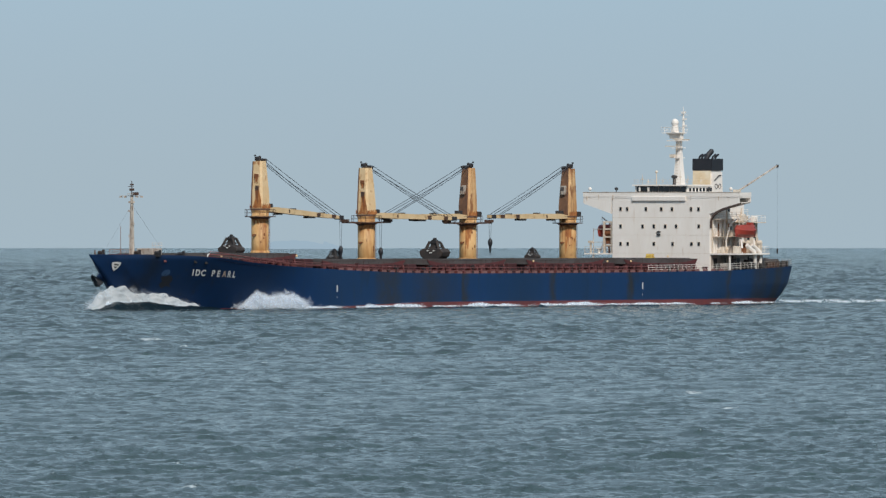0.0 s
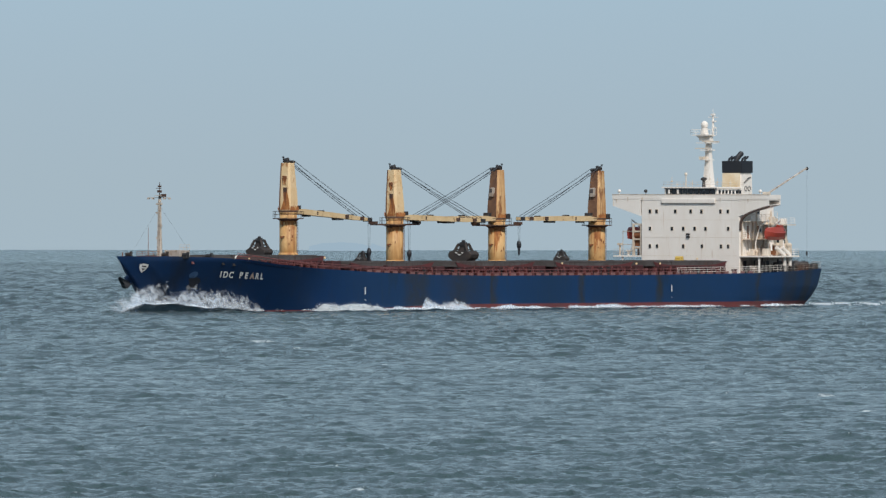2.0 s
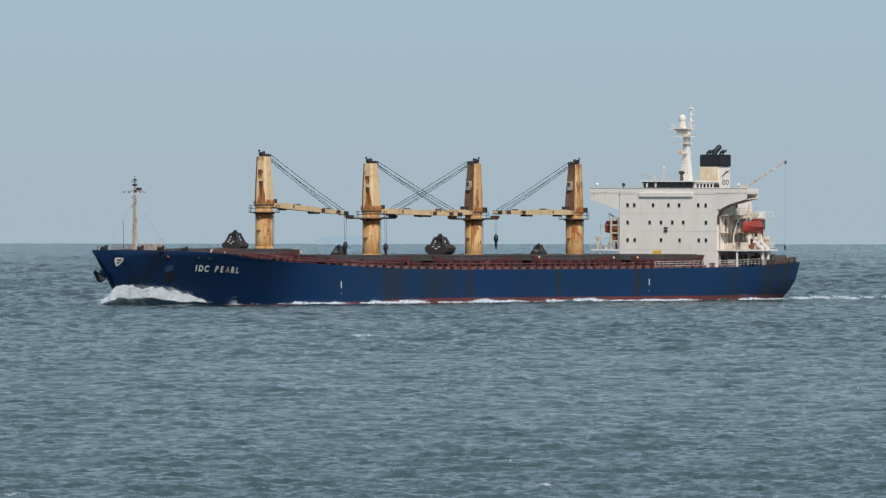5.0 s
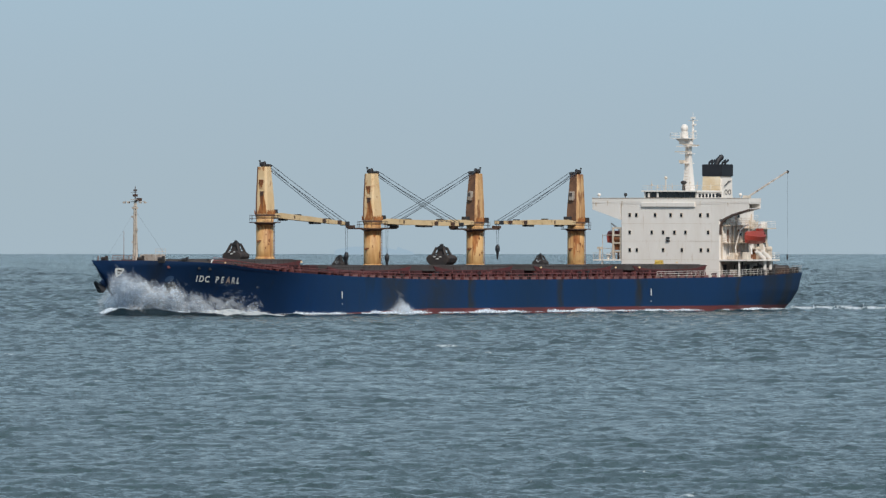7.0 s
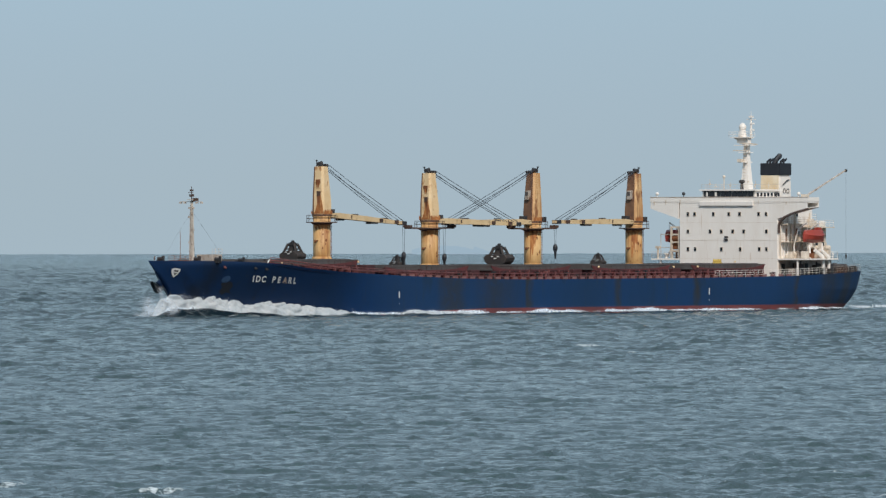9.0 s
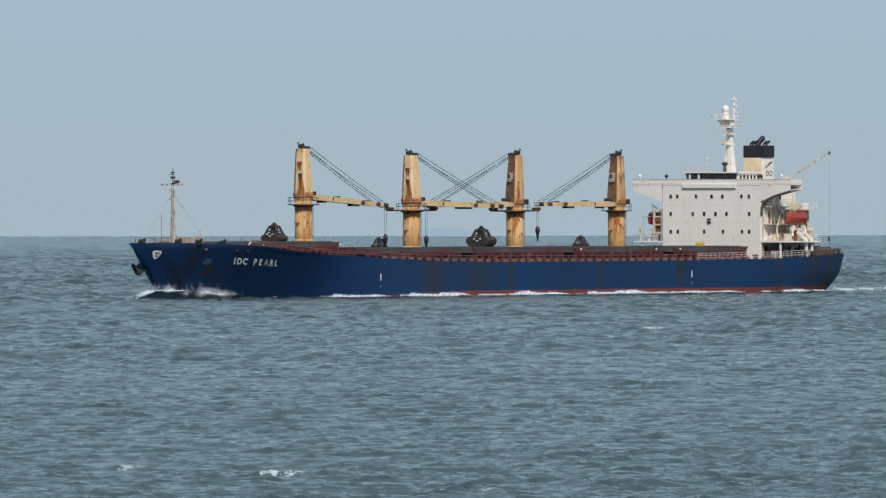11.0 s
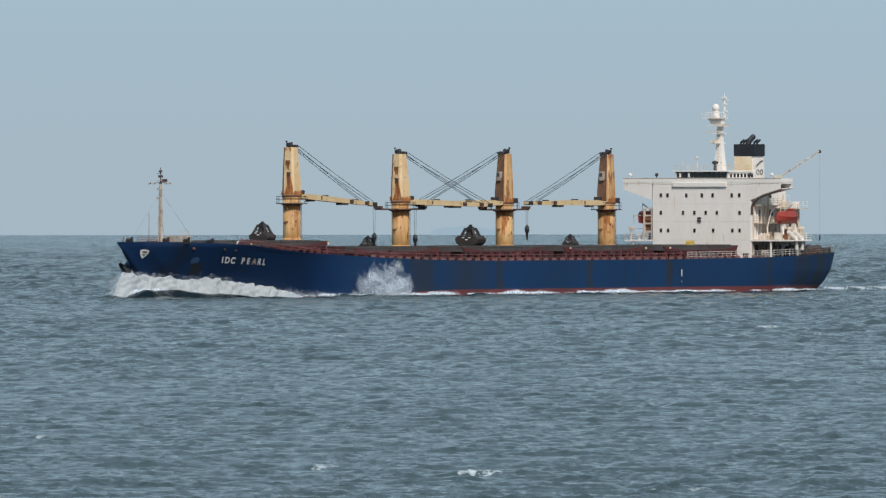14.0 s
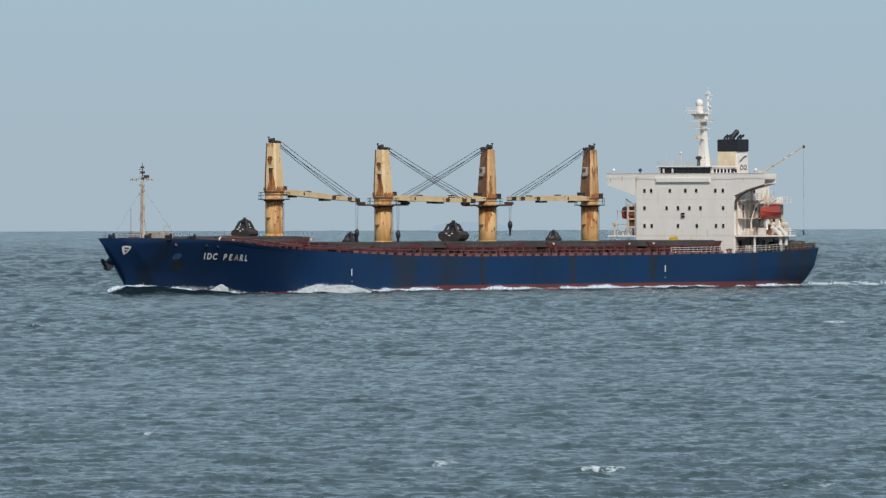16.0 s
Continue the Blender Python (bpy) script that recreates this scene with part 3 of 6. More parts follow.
def hull_marks():
    """White draught marks amidships, the crest at the bow, the bow thruster sign and the name."""
    for u in (44.6, 129.1):
        bm = bmesh.new()
        p = hull_point(u, 2.85)
        box(bm, u - 0.11, u + 0.11, p.y - 0.01, p.y + 0.01, 2.4, 3.4)
        part("load_mark", bm, "letters", SHIP)
        bm = bmesh.new()
        box(bm, u - 0.09, u + 0.09, p.y - 0.01, p.y + 0.01, 1.5, 1.62)
        part("load_mark", bm, "letters", SHIP)
    # crest: shield plate lying on the flare
    bm = bmesh.new()
    outline = [(-1.0, 0.95), (-0.35, 1.1), (0.75, 0.9), (0.95, 0.3), (0.75, -0.6), (0.25, -1.15), (-0.35, -0.5), (-0.85, 0.3)]
    bm.faces.new([bm.verts.new(hull_point(4.3 + 0.57 * a, 6.35 + 0.6 * b, 0.22)) for a, b in outline])
    part("crest_plate", bm, "letters", SHIP, "white shield plate with faded device")
    bm = bmesh.new()
    outline = [(-0.5, 0.7), (0.5, 0.6), (0.6, 0.15), (-0.4, 0.3)]
    bm.faces.new([bm.verts.new(hull_point(4.3 + 0.55 * a, 6.35 + 0.56 * b, 0.27)) for a, b in outline])
    outline = [(-0.3, -0.05), (0.55, -0.1), (0.25, -0.7), (-0.1, -0.3)]
    bm.faces.new([bm.verts.new(hull_point(4.3 + 0.55 * a, 6.35 + 0.56 * b, 0.27)) for a, b in outline])
    part("crest_device", bm, "grey", SHIP)
    # paler patch of the thruster sign
    bm = bmesh.new()
    n = 16
    bm.faces.new([bm.verts.new(hull_point(11.4 + 0.55 * math.cos(6.283 * i / n), 5.35 + 0.5 * math.sin(6.283 * i / n), 0.03)) for i in range(n)])
    part("thruster_sign", bm, material("faded blue sign", (0.028, 0.066, 0.14), (0.015, 0.045, 0.11), 0.8), SHIP)
    # brown rust that has spread below the sign
    bm = bmesh.new()
    outline = [(-0.3, 0.8), (0.4, 0.6), (0.75, 0.1), (0.6, -0.5), (0.95, -0.9), (0.3, -0.75), (0.0, -1.1), (-0.5, -0.6), (-0.35, -0.1), (-0.7, 0.4)]
    mid_pt = bm.verts.new(hull_point(11.9, 4.25, 0.03))
    rim_pts = [bm.verts.new(hull_point(11.9 + 1.25 * a, 4.25 + 1.1 * b, 0.03)) for a, b in outline]
    for i in range(len(rim_pts)):
        bm.faces.new((mid_pt, rim_pts[i], rim_pts[(i + 1) % len(rim_pts)]))
    part("rust_patch", bm, "scar", SHIP)
    # name, letter by letter, following the flare
    u0 = 15.05
    glyph_w = {"I": 0.45, " ": 0.75}
    x = 0.0
    for i, ch in enumerate("IDC PEARL"):
        w = glyph_w.get(ch, 0.86)
        if ch != " ":
            cu = bpy.data.curves.new("letter", "FONT")
            cu.body, cu.size = ch, 1.22
            cu.extrude, cu.offset = 0.0, 0.036
            tmp = bpy.data.objects.new("letter", cu)
            scene.collection.objects.link(tmp)
            me = bpy.data.meshes.new_from_object(tmp.evaluated_get(bpy.context.evaluated_depsgraph_get()))
            bpy.data.objects.remove(tmp)
            for v in me.vertices:
                a, b = v.co.x * 0.77 + x - v.co.y * 0.36, v.co.y
                z = 5.0 - 0.05 * a + b
                v.co = hull_point(u0 + a, z, 0.09)
            me.materials.clear()
            me.materials.append(M["worn"] if i == 6 else M["letters"])
            ob = new("letter", me)
            ob.parent = SHIP
        x += w * 0.985
    # small scupper fittings and fairleads near the bow top
    for u, z in ((10.5, 7.1), (14.6, 6.95), (16.2, 6.8)):
        bm = bmesh.new()
        p = hull_point(u, z, 0.0)
        box(bm, u - 0.35, u + 0.35, p.y - 0.12, p.y + 0.05, z - 0.18, z + 0.18)
        bevel(bm, 0.05, 1)
        part("fairlead", bm, "rail" if u < 11 else "dark", SHIP)


hull_marks()


def anchor():
    """Stockless anchor housed on its bolster at the bow."""
    bm = bmesh.new()
    rod(bm, (6.2, 0.5, 5.7), (4.9, 1.5, 4.5), 0.8, 0.62, 12)
    part("anchor_bolster", bm, "hull", SHIP)
    axis = Matrix.Translation((4.6, 1.75, 4.2)) @ Matrix.Rotation(radians(-38), 4, "Z") @ Matrix.Rotation(radians(-42), 4, "Y")
    bm = bmesh.new()
    rod(bm, axis @ Vector((0, 0, 1.1)), axis @ Vector((0, 0, -0.3)), 0.22)
    box(bm, -0.45, 0.45, -0.95, 0.95, -0.75, -0.15, axis)
    for side in (-1, 1):
        loft(bm, [[axis @ Vector((x, side * (0.75 + y), z)) for x, y in ((-w, -w), (w, -w), (w, w), (-w, w))] for z, w in ((-0.6, 0.3), (0.3, 0.24), (0.95, 0.06))])
    part("anchor", bm, "black", SHIP, "dark stockless anchor housed at the bow")


anchor()


def hatch(u0, u1, half, base, top, panels):
    """Coaming with stays, red side plates, and grey folding cover panels."""
    mid = top - 0.72
    bm = bmesh.new()
    box(bm, u0 + 0.5, u1 - 0.5, -half + 0.4, half - 0.4, base, mid)
    for side in (-1, 1):
        box(bm, u0 + 0.4, u1 - 0.4, side * half - 0.3, side * half + 0.35, mid - 0.16, mid - 0.02)
    coaming = part("hatch_coaming", bm, "red", SHIP, "red oxide coaming with upright stays")
    n = int((u1 - u0) / 1.9)
    for i in range(n + 1):
        u = u0 + 0.5 + (u1 - u0 - 1.0) * i / n
        bm = bmesh.new()
        slab(bm, [(u - 0.12, -half + 0.4, base), (u - 0.12, -half - 0.55, base), (u - 0.12, -half - 0.25, mid - 0.1), (u - 0.12, -half + 0.4, mid - 0.1)], (0.24, 0, 0))
        part("stay", bm, "stay", coaming)
    # long side plates, deepest in the middle and swept up at both ends
    for side in (-1, 1):
        bm = bmesh.new()
        w = half + 0.22
        n = 14
        up = [(u0 - 0.2 + (u1 - u0 + 0.4) * i / n, mid + 0.12 + 0.62 * abs(2 * i / n - 1) ** 3.5) for i in range(n + 1)]
        dn = [(u0 + 0.9 + (u1 - u0 - 1.8) * i / n, mid - 0.62 + 0.35 * abs(2 * i / n - 1) ** 2.5) for i in range(n + 1)]
        rows = [[(u, side * w, z) for u, z in up], [(u, side * w, z) for u, z in dn]]
        vs = [[[bm.verts.new((p[0], p[1] + d, p[2])) for p in r] for r in rows] for d in (0.0, -0.1 * side)]
        for i in range(n):
            for k in (0, 1):
                bm.faces.new((vs[k][0][i], vs[k][0][i + 1], vs[k][1][i + 1], vs[k][1][i]))
            for j in (0, 1):
                bm.faces.new((vs[0][j][i], vs[0][j][i + 1], vs[1][j][i + 1], vs[1][j][i]))
        bmesh.ops.recalc_face_normals(bm, faces=bm.faces)
        part("side_plate", bm, "plate", coaming)
    step = (u1 - u0) / panels
    for k in range(panels):
        a, b = u0 + k * step + 0.06, u0 + (k + 1) * step - 0.06
        bm = bmesh.new()
        w = half + 0.1
        box(bm, a, b, -w, w, mid + 0.02, top)
        for q in range(1, 4):
            x = a + (b - a) * q / 4
            box(bm, x - 0.05, x + 0.05, -w - 0.05, w + 0.05, mid + 0.1, top - 0.08)
        box(bm, a - 0.02, b + 0.02, -w - 0.06, w + 0.06, top - 0.1, top + 0.03)
        part("hatch_cover", bm, "grey", coaming, "grey weathered steel cover panel")
        for q in range(4):
            x = a + (b - a) * (q + 0.5) / 4
            bm = bmesh.new()
            box(bm, x - 0.09, x + 0.09, -w - 0.32, -w - 0.2, mid - 0.3, mid - 0.02)
            part("cleat", bm, "rail" if q % 2 else "red", coaming)
        bm = bmesh.new()
        for q in range(3):
            x = a + (b - a) * (q + 0.7) / 3.4
            box(bm, x - 0.1, x + 0.1, -w + 0.5, w - 0.5, top + 0.03, top + 0.14)
        part("cover_stiffener", bm, "grey", coaming)
    return coaming


HATCHES = [(18.0, 42.3, 8.3, 6.0, 8.05, 4), (49.0, 71.3, 8.6, 4.7, 7.05, 4), (77.6, 99.0, 8.6, 4.7, 7.0, 4), (105.0, 126.6, 8.6, 4.7, 6.95, 4), (132.6, 153.2, 8.6, 4.7, 6.9, 4)]
for row in HATCHES:
    hatch(*row)


def crane(u, low, plat, ring, top, aim, sway, tip_z, hook, rest):
    """Deck crane: round pedestal, platform, slewing tower, boom lowered on the next crane's rest, wire ropes."""
    turn = Matrix.Translation((u, 0, 0)) @ Matrix.Rotation(radians(sway), 4, "Z") @ (Matrix() if aim > 0 else Matrix.Rotation(math.pi, 4, "Z"))
    bm = bmesh.new()
    rod(bm, (u, 0, 4.6), (u, 0, ring - 0.2), 1.3, 1.3, 24)
    rod(bm, (u, 0, low - 0.6), (u, 0, low - 0.1), 1.6, 1.34, 24)
    rod(bm, (u, 0, ring - 0.45), (u, 0, ring - 0.15), 1.3, 1.42, 24)
    ped = part("crane", bm, "column", SHIP, "yellow deck crane, rust streaked, boom lowered", True)
    for f in ped.data.polygons:
        f.use_smooth = abs(f.normal.z) < 0.5
    # platform with rail round the pedestal
    bm = bmesh.new()
    rod(bm, (u, 0, plat - 0.07), (u, 0, plat + 0.07), 2.3, 2.3, 20)
    rod(bm, (u, 0, plat - 0.45), (u, 0, plat - 0.07), 1.12, 1.7, 16)
    for s in (-1, 1):
        if rest:
            slab(bm, [(u + s * 1.1, -0.4, plat - 0.5), (u + s * 2.6, -0.4, plat - 0.12), (u + s * 6.2, -0.4, plat - 0.08), (u + s * 6.2, -0.4, plat + 0.16), (u + s * 1.1, -0.4, plat + 0.1)], (0, 0.8, 0))
            box(bm, u + s * 5.9 - 0.35, u + s * 5.9 + 0.35, -0.6, 0.6, plat + 0.1, plat + 0.5)
    part("platform", bm, "brown", ped)
    pts = [(u + 2.25 * math.cos(a), 2.25 * math.sin(a), plat + 0.1) for a in np.linspace(0, 2 * math.pi, 13)]
    railing(ped, pts, 0.95, 1.3, "brown", 2, 0.035)
    bm = bmesh.new()
    rod(bm, (u, 0, ring - 0.15), (u, 0, ring + 0.12), 1.45, 1.45, 24)
    part("slewing_ring", bm, "sooty", ped)
    # tower: tapered box with rounded corners, boom side slopes
    bm = bmesh.new()

    def section(z, front, back, w):
        c = 0.28
        pts = [(-back + c, -w), (front - c, -w), (front, -w + c), (front, w - c), (front - c, w), (-back + c, w), (-back, w - c), (-back, -w + c)]
        return [turn @ Vector((x, y, z)) for x, y in pts]

    loft(bm, [section(ring + 0.12, 1.2, 1.18, 1.08), section(ring + 1.6, 1.2, 1.16, 1.06), section(ring + 2.8, 1.1, 1.14, 1.02), section(top - 0.15, 0.6, 1.0, 0.84)])
    part("tower", bm, "yellow" if aim > 0 else "aged", ped)
    for x, r, up in ((-0.5, 0.33, 0.22), (0.62, 0.24, 0.0)):
        bm = bmesh.new()
        c = turn @ Vector((x, 0, top + up))
        side = turn.to_3x3() @ Vector((0, 0.34, 0))
        rod(bm, c - side, c + side, r, n=12)
        for y in (-0.3, 0.22):
            box(bm, x - r * 0.6, x + r * 0.6, y - 0.06, y + 0.06, top - 0.2, top + up + r * 0.7, turn)
        part("sheave_head", bm, "dark", ped)
    bm = bmesh.new()
    rod(bm, turn @ Vector((-0.75, 0.4, top - 0.1)), turn @ Vector((-0.75, 0.4, top + 0.75)), 0.06, n=6)
    box(bm, -0.87, -0.63, 0.3, 0.5, top + 0.6, top + 0.82, turn)
    part("mast_lamp", bm, "dark", ped)
    # motor and wire guides on the tower's roof
    bm = bmesh.new()
    box(bm, -0.9, -0.5, -0.5, 0.2, top - 0.16, top + 0.42, turn)
    bevel(bm, 0.1, 1)
    ball(bm, turn @ Vector((-0.55, -0.3, top + 0.42)), 0.24, 10)
    ball(bm, turn @ Vector((0.72, -0.45, top - 0.05)), 0.26, 10)
    part("roof_motor", bm, "dark", ped)
    # rust collar above the slewing ring, deepest on the side facing the shore
    bm = bmesh.new()
    steps = 12
    for side_y in (-1.0, 1.0):
        low_edge = [turn @ Vector((-1.15 + 2.3 * i / steps, side_y * 1.1, ring + 0.14)) for i in range(steps + 1)]
        high_edge = [turn @ Vector((-1.15 + 2.3 * i / steps, side_y * 1.098, ring + 0.35 + 0.55 * abs(math.sin(1.9 * i + u)))) for i in range(steps + 1)]
        a = [bm.verts.new(p) for p in low_edge]
        b = [bm.verts.new(p) for p in high_edge]
        for i in range(steps):
            bm.faces.new((a[i], a[i + 1], b[i + 1], b[i]))
    part("rust_collar", bm, "fan", ped)
    # openings with rust runs on the side facing the bow
    rnd = random.Random(int(u) + 3)
    for z, y, w, hh in ((5.0, -0.05, 0.4, 0.24), (3.1, -0.2, 0.34, 0.42)) if aim > 0 else ():
        out = 1.14 if z < 3.5 else 1.08
        bm = bmesh.new()
        box(bm, -out - 0.05, -out + 0.06, y - w, y + w, ring + z - hh, ring + z + hh, turn)
        bevel(bm, 0.04, 1)
        part("access_hatch", bm, "brown" if z < 4 else "rust", ped)
        # orange wash spreading downwards from the opening
        if z < 4:
            pts = [(y + 0.3, z - hh), (y - 0.34, z + 0.1), (y - 0.42, z - hh), (-0.82, 1.95), (-0.98, 1.3), (-1.03, 0.2), (0.62, 0.2), (0.3, 0.8), (0.02, 1.7)]
        else:
            pts = [(y + 0.3, z - hh), (y - 0.4, z - hh), (y - 0.2, z - 0.75), (y + 0.1, z - 1.1), (y + 0.12, z - 0.6)]
        bm = bmesh.new()
        slab(bm, [turn @ Vector((-1.197 + 0.028 * max(0, zz - 1.6), yy, ring + zz)) for yy, zz in pts], turn.to_3x3() @ Vector((-0.02, 0, 0)))
        part("rust_wash", bm, "fan", ped)
        for q in range(4):
            a = y + rnd.uniform(-0.8, 0.8) * w
            ww, long = rnd.uniform(0.06, 0.14), rnd.uniform(0.5, 2.2) * (1.0 if z < 4 else 0.5)
            drift = -0.16 * long * rnd.random()
            top_z, ground = z - hh * 0.6, max(0.18, z - hh - long)
            pts = [(a - ww, top_z), (a + ww, top_z), (a + ww * 0.8 + drift * 0.5, top_z * 0.6 + ground * 0.4), (a + ww * 0.25 + drift, ground), (a - ww * 0.2 + drift, ground), (a - ww * 0.6 + drift * 0.5, top_z * 0.6 + ground * 0.4)]
            bm = bmesh.new()
            slab(bm, [turn @ Vector((-1.22 + 0.03 * max(0, zz - 1.6), yy, ring + zz)) for yy, zz in pts], turn.to_3x3() @ Vector((-0.012, 0, 0)))
            part("rust_run", bm, "rust", ped)
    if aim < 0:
        # browner plate over most of the tower's boom side
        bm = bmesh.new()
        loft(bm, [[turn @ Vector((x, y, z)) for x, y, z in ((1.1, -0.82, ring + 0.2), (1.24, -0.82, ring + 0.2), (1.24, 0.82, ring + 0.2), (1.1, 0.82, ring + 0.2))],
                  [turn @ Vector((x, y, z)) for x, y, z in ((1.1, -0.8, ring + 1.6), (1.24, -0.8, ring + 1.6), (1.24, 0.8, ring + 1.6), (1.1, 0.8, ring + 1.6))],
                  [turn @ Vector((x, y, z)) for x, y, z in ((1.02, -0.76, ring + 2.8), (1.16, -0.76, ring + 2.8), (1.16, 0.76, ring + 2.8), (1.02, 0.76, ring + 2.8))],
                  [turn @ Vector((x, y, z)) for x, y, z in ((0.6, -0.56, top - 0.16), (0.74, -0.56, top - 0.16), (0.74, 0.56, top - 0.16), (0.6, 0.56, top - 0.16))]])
        part("tinted_front", bm, "sooty", ped, "brown boom side plating")
    else:
        # brown strip up the tower's bow side, near its starboard edge
        bm = bmesh.new()
        loft(bm, [[turn @ Vector((-x, y * w, z)) for x, y in ((b - 0.1, 0.62), (b + 0.03, 0.62), (b + 0.03, 0.84), (b - 0.1, 0.84))] for z, b, w in
                  ((ring + 0.15, 1.18, 1.0), (ring + 1.6, 1.165, 1.0), (ring + 2.8, 1.145, 0.97), (top - 0.17, 1.005, 0.78))])
        part("brown_edge", bm, "sooty", ped, "brown edge plating")
    bm = bmesh.new()
    box(bm, 0.85, 1.55, -0.36, 0.42, ring + 3.3, ring + 4.7, turn)
    bevel(bm, 0.08, 1)
    part("cab", bm, "cab", ped)
    if aim < 0:
        bm = bmesh.new()
        box(bm, -1.75, -0.85, 0.3, 1.35, ring - 0.05, ring + 0.75, turn)
        bevel(bm, 0.08, 1)
        part("winch_box", bm, "dark", ped)
    bm = bmesh.new()
    box(bm, 1.56, 1.59, -0.22, 0.3, ring + 3.95, ring + 4.5, turn)
    part("cab_window", bm, "grey", ped)
    # boom
    root, tip = turn @ Vector((1.3, 0, ring - 0.05)), turn @ Vector((22.0, 0, tip_z))
    ax = (tip - root)
    side = Vector((-ax.y, ax.x, 0)).normalized()
    bm = bmesh.new()

    def beam(s, w, hh, lift=0.0):
        p = root.lerp(tip, s) + Vector((0, 0, lift))
        return [p + side * w + Vector((0, 0, hh)), p - side * w + Vector((0, 0, hh)), p - side * w - Vector((0, 0, hh)), p + side * w - Vector((0, 0, hh))]

    loft(bm, [beam(0, 0.8, 0.25), beam(0.1, 0.75, 0.4, 0.08), beam(0.45, 0.6, 0.38, 0.06), beam(0.8, 0.48, 0.3), beam(1.0, 0.4, 0.2)])
    part("boom", bm, "cream", ped, "cream yellow box boom with rust patches")
    for s, w, a, b in ((0.05, 0.42, 0.3, 0.95), (0.17, 0.55, -0.58, -0.3), (0.36, 0.3, 0.3, 0.62), (0.58, 0.95, -0.6, -0.26), (0.97, 0.6, -0.32, 0.28), (0.74, 0.25, 0.22, 0.48)):
        c = root.lerp(tip, s)
        m = Matrix.Translation(c) @ Matrix.Rotation(math.atan2(ax.y, ax.x), 4, "Z")
        bm = bmesh.new()
        box(bm, -w, w, -0.5, 0.5, a, b, m)
        bevel(bm, 0.06, 1)
        part("boom_fitting", bm, "dark", ped)
    for s in (0.26, 0.66, 0.86):
        c = root.lerp(tip, s)
        m = Matrix.Translation(c) @ Matrix.Rotation(math.atan2(ax.y, ax.x), 4, "Z")
        bm = bmesh.new()
        box(bm, -0.4, 0.4, -0.68, 0.68, -0.2, 0.3, m)
        part("boom_patch", bm, "brown", ped)
    for y, x in ((-0.6, 0.62), (0.6, 0.62), (-0.35, 0.72), (0.35, 0.72)):
        bm = bmesh.new()
        a = turn @ Vector((x, y, top + 0.2 - (0.35 if abs(y) < 0.5 else 0)))
        b = turn @ Vector((21.2 - (2.4 if abs(y) < 0.5 else 0), y * 0.6, tip_z + 0.35))
        prev = a
        for i in range(1, 9):
            q = a.lerp(b, i / 8) - Vector((0, 0, 0.12 * math.sin(math.pi * i / 8)))
            rod(bm, prev, q, 0.045, n=5)
            prev = q
        part("wire_rope", bm, "wire", ped)
    if hook:
        c = turn @ Vector((21.8, 0, 0))
        for d in (-0.35, 0.35):
            bm = bmesh.new()
            rod(bm, (c.x + d * 0.9, c.y, tip_z), (c.x + d * 0.5, c.y, hook + 1.4), 0.03, n=4)
            part("wire_rope", bm, "wire", ped)
        bm = bmesh.new()
        ball(bm, (c.x, c.y, hook + 0.9), (0.38, 0.36, 0.66))
        rod(bm, (c.x, c.y, hook + 0.5), (c.x, c.y, hook - 0.7), 0.24, 0.12, 8)
        part("hook_block", bm, "black", ped)
    # rust stains and scabs on the column
    for q in range(7):
        a0, z1 = radians(rnd.uniform(205, 320)), rnd.uniform(low + 0.6, plat - 0.4)
        da, hh = rnd.uniform(0.04, 0.12), rnd.uniform(0.12, 0.3)
        bm = bmesh.new()
        edge = [(1.0, 0.2), (0.5, 1.0), (-0.6, 0.8), (-1.0, -0.2), (-0.3, -1.0), (0.7, -0.7)]
        bm.faces.new([bm.verts.new((u + 1.325 * math.cos(a0 + da * a), 1.325 * math.sin(a0 + da * a), z1 + hh * b)) for a, b in edge])
        part("rust_scab", bm, "rust", ped)
    # rust skirt under the platform, and a worn strip down the side that faces the bow
    def worn_sheet(a0, a1, steps, z_top, depth):
        bm = bmesh.new()
        rim = [radians(a0 + (a1 - a0) * i / steps) for i in range(steps + 1)]
        up = [bm.verts.new((u + 1.318 * math.cos(a), 1.318 * math.sin(a), z_top)) for a in rim]
        dn = [bm.verts.new((u + 1.318 * math.cos(a), 1.318 * math.sin(a), z_top - depth(i))) for i, a in enumerate(rim)]
        for i in range(steps):
            bm.faces.new((up[i], up[i + 1], dn[i + 1], dn[i]))
        part("rust_wash", bm, "fan", ped)

    worn_sheet(150, 380, 46, plat - 0.3, lambda i: 0.25 + 0.9 * rnd.random() ** 2.5)
    edge_low = plat - 0.8 if aim > 0 else low + 1.2
    worn_sheet(196, 226 if aim > 0 else 238, 9, plat - 0.35, lambda i: (plat - edge_low) * (0.7 + 0.6 * rnd.random()) * (1.0 - 0.07 * i))
    # ladder and lamp bracket on the pedestal
    bm = bmesh.new()
    for s in (-0.25, 0.25):
        rod(bm, (u + 1.62, s - 0.4, 5.0), (u + 1.62, s - 0.4, plat), 0.04, n=4)
    for k in range(20):
        z = 5.2 + (plat - 5.4) * k / 19
        rod(bm, (u + 1.62, -0.65, z), (u + 1.62, -0.15, z), 0.03, n=4)
    part("ladder", bm, "rust", ped)
    bm = bmesh.new()
    box(bm, u - 2.0, u - 1.1, -0.2, 0.1, low + 2.2, low + 2.35)
    ball(bm, (u - 1.9, -0.05, low + 2.15), 0.2, 8)
    part("lamp_bracket", bm, "rust", ped)


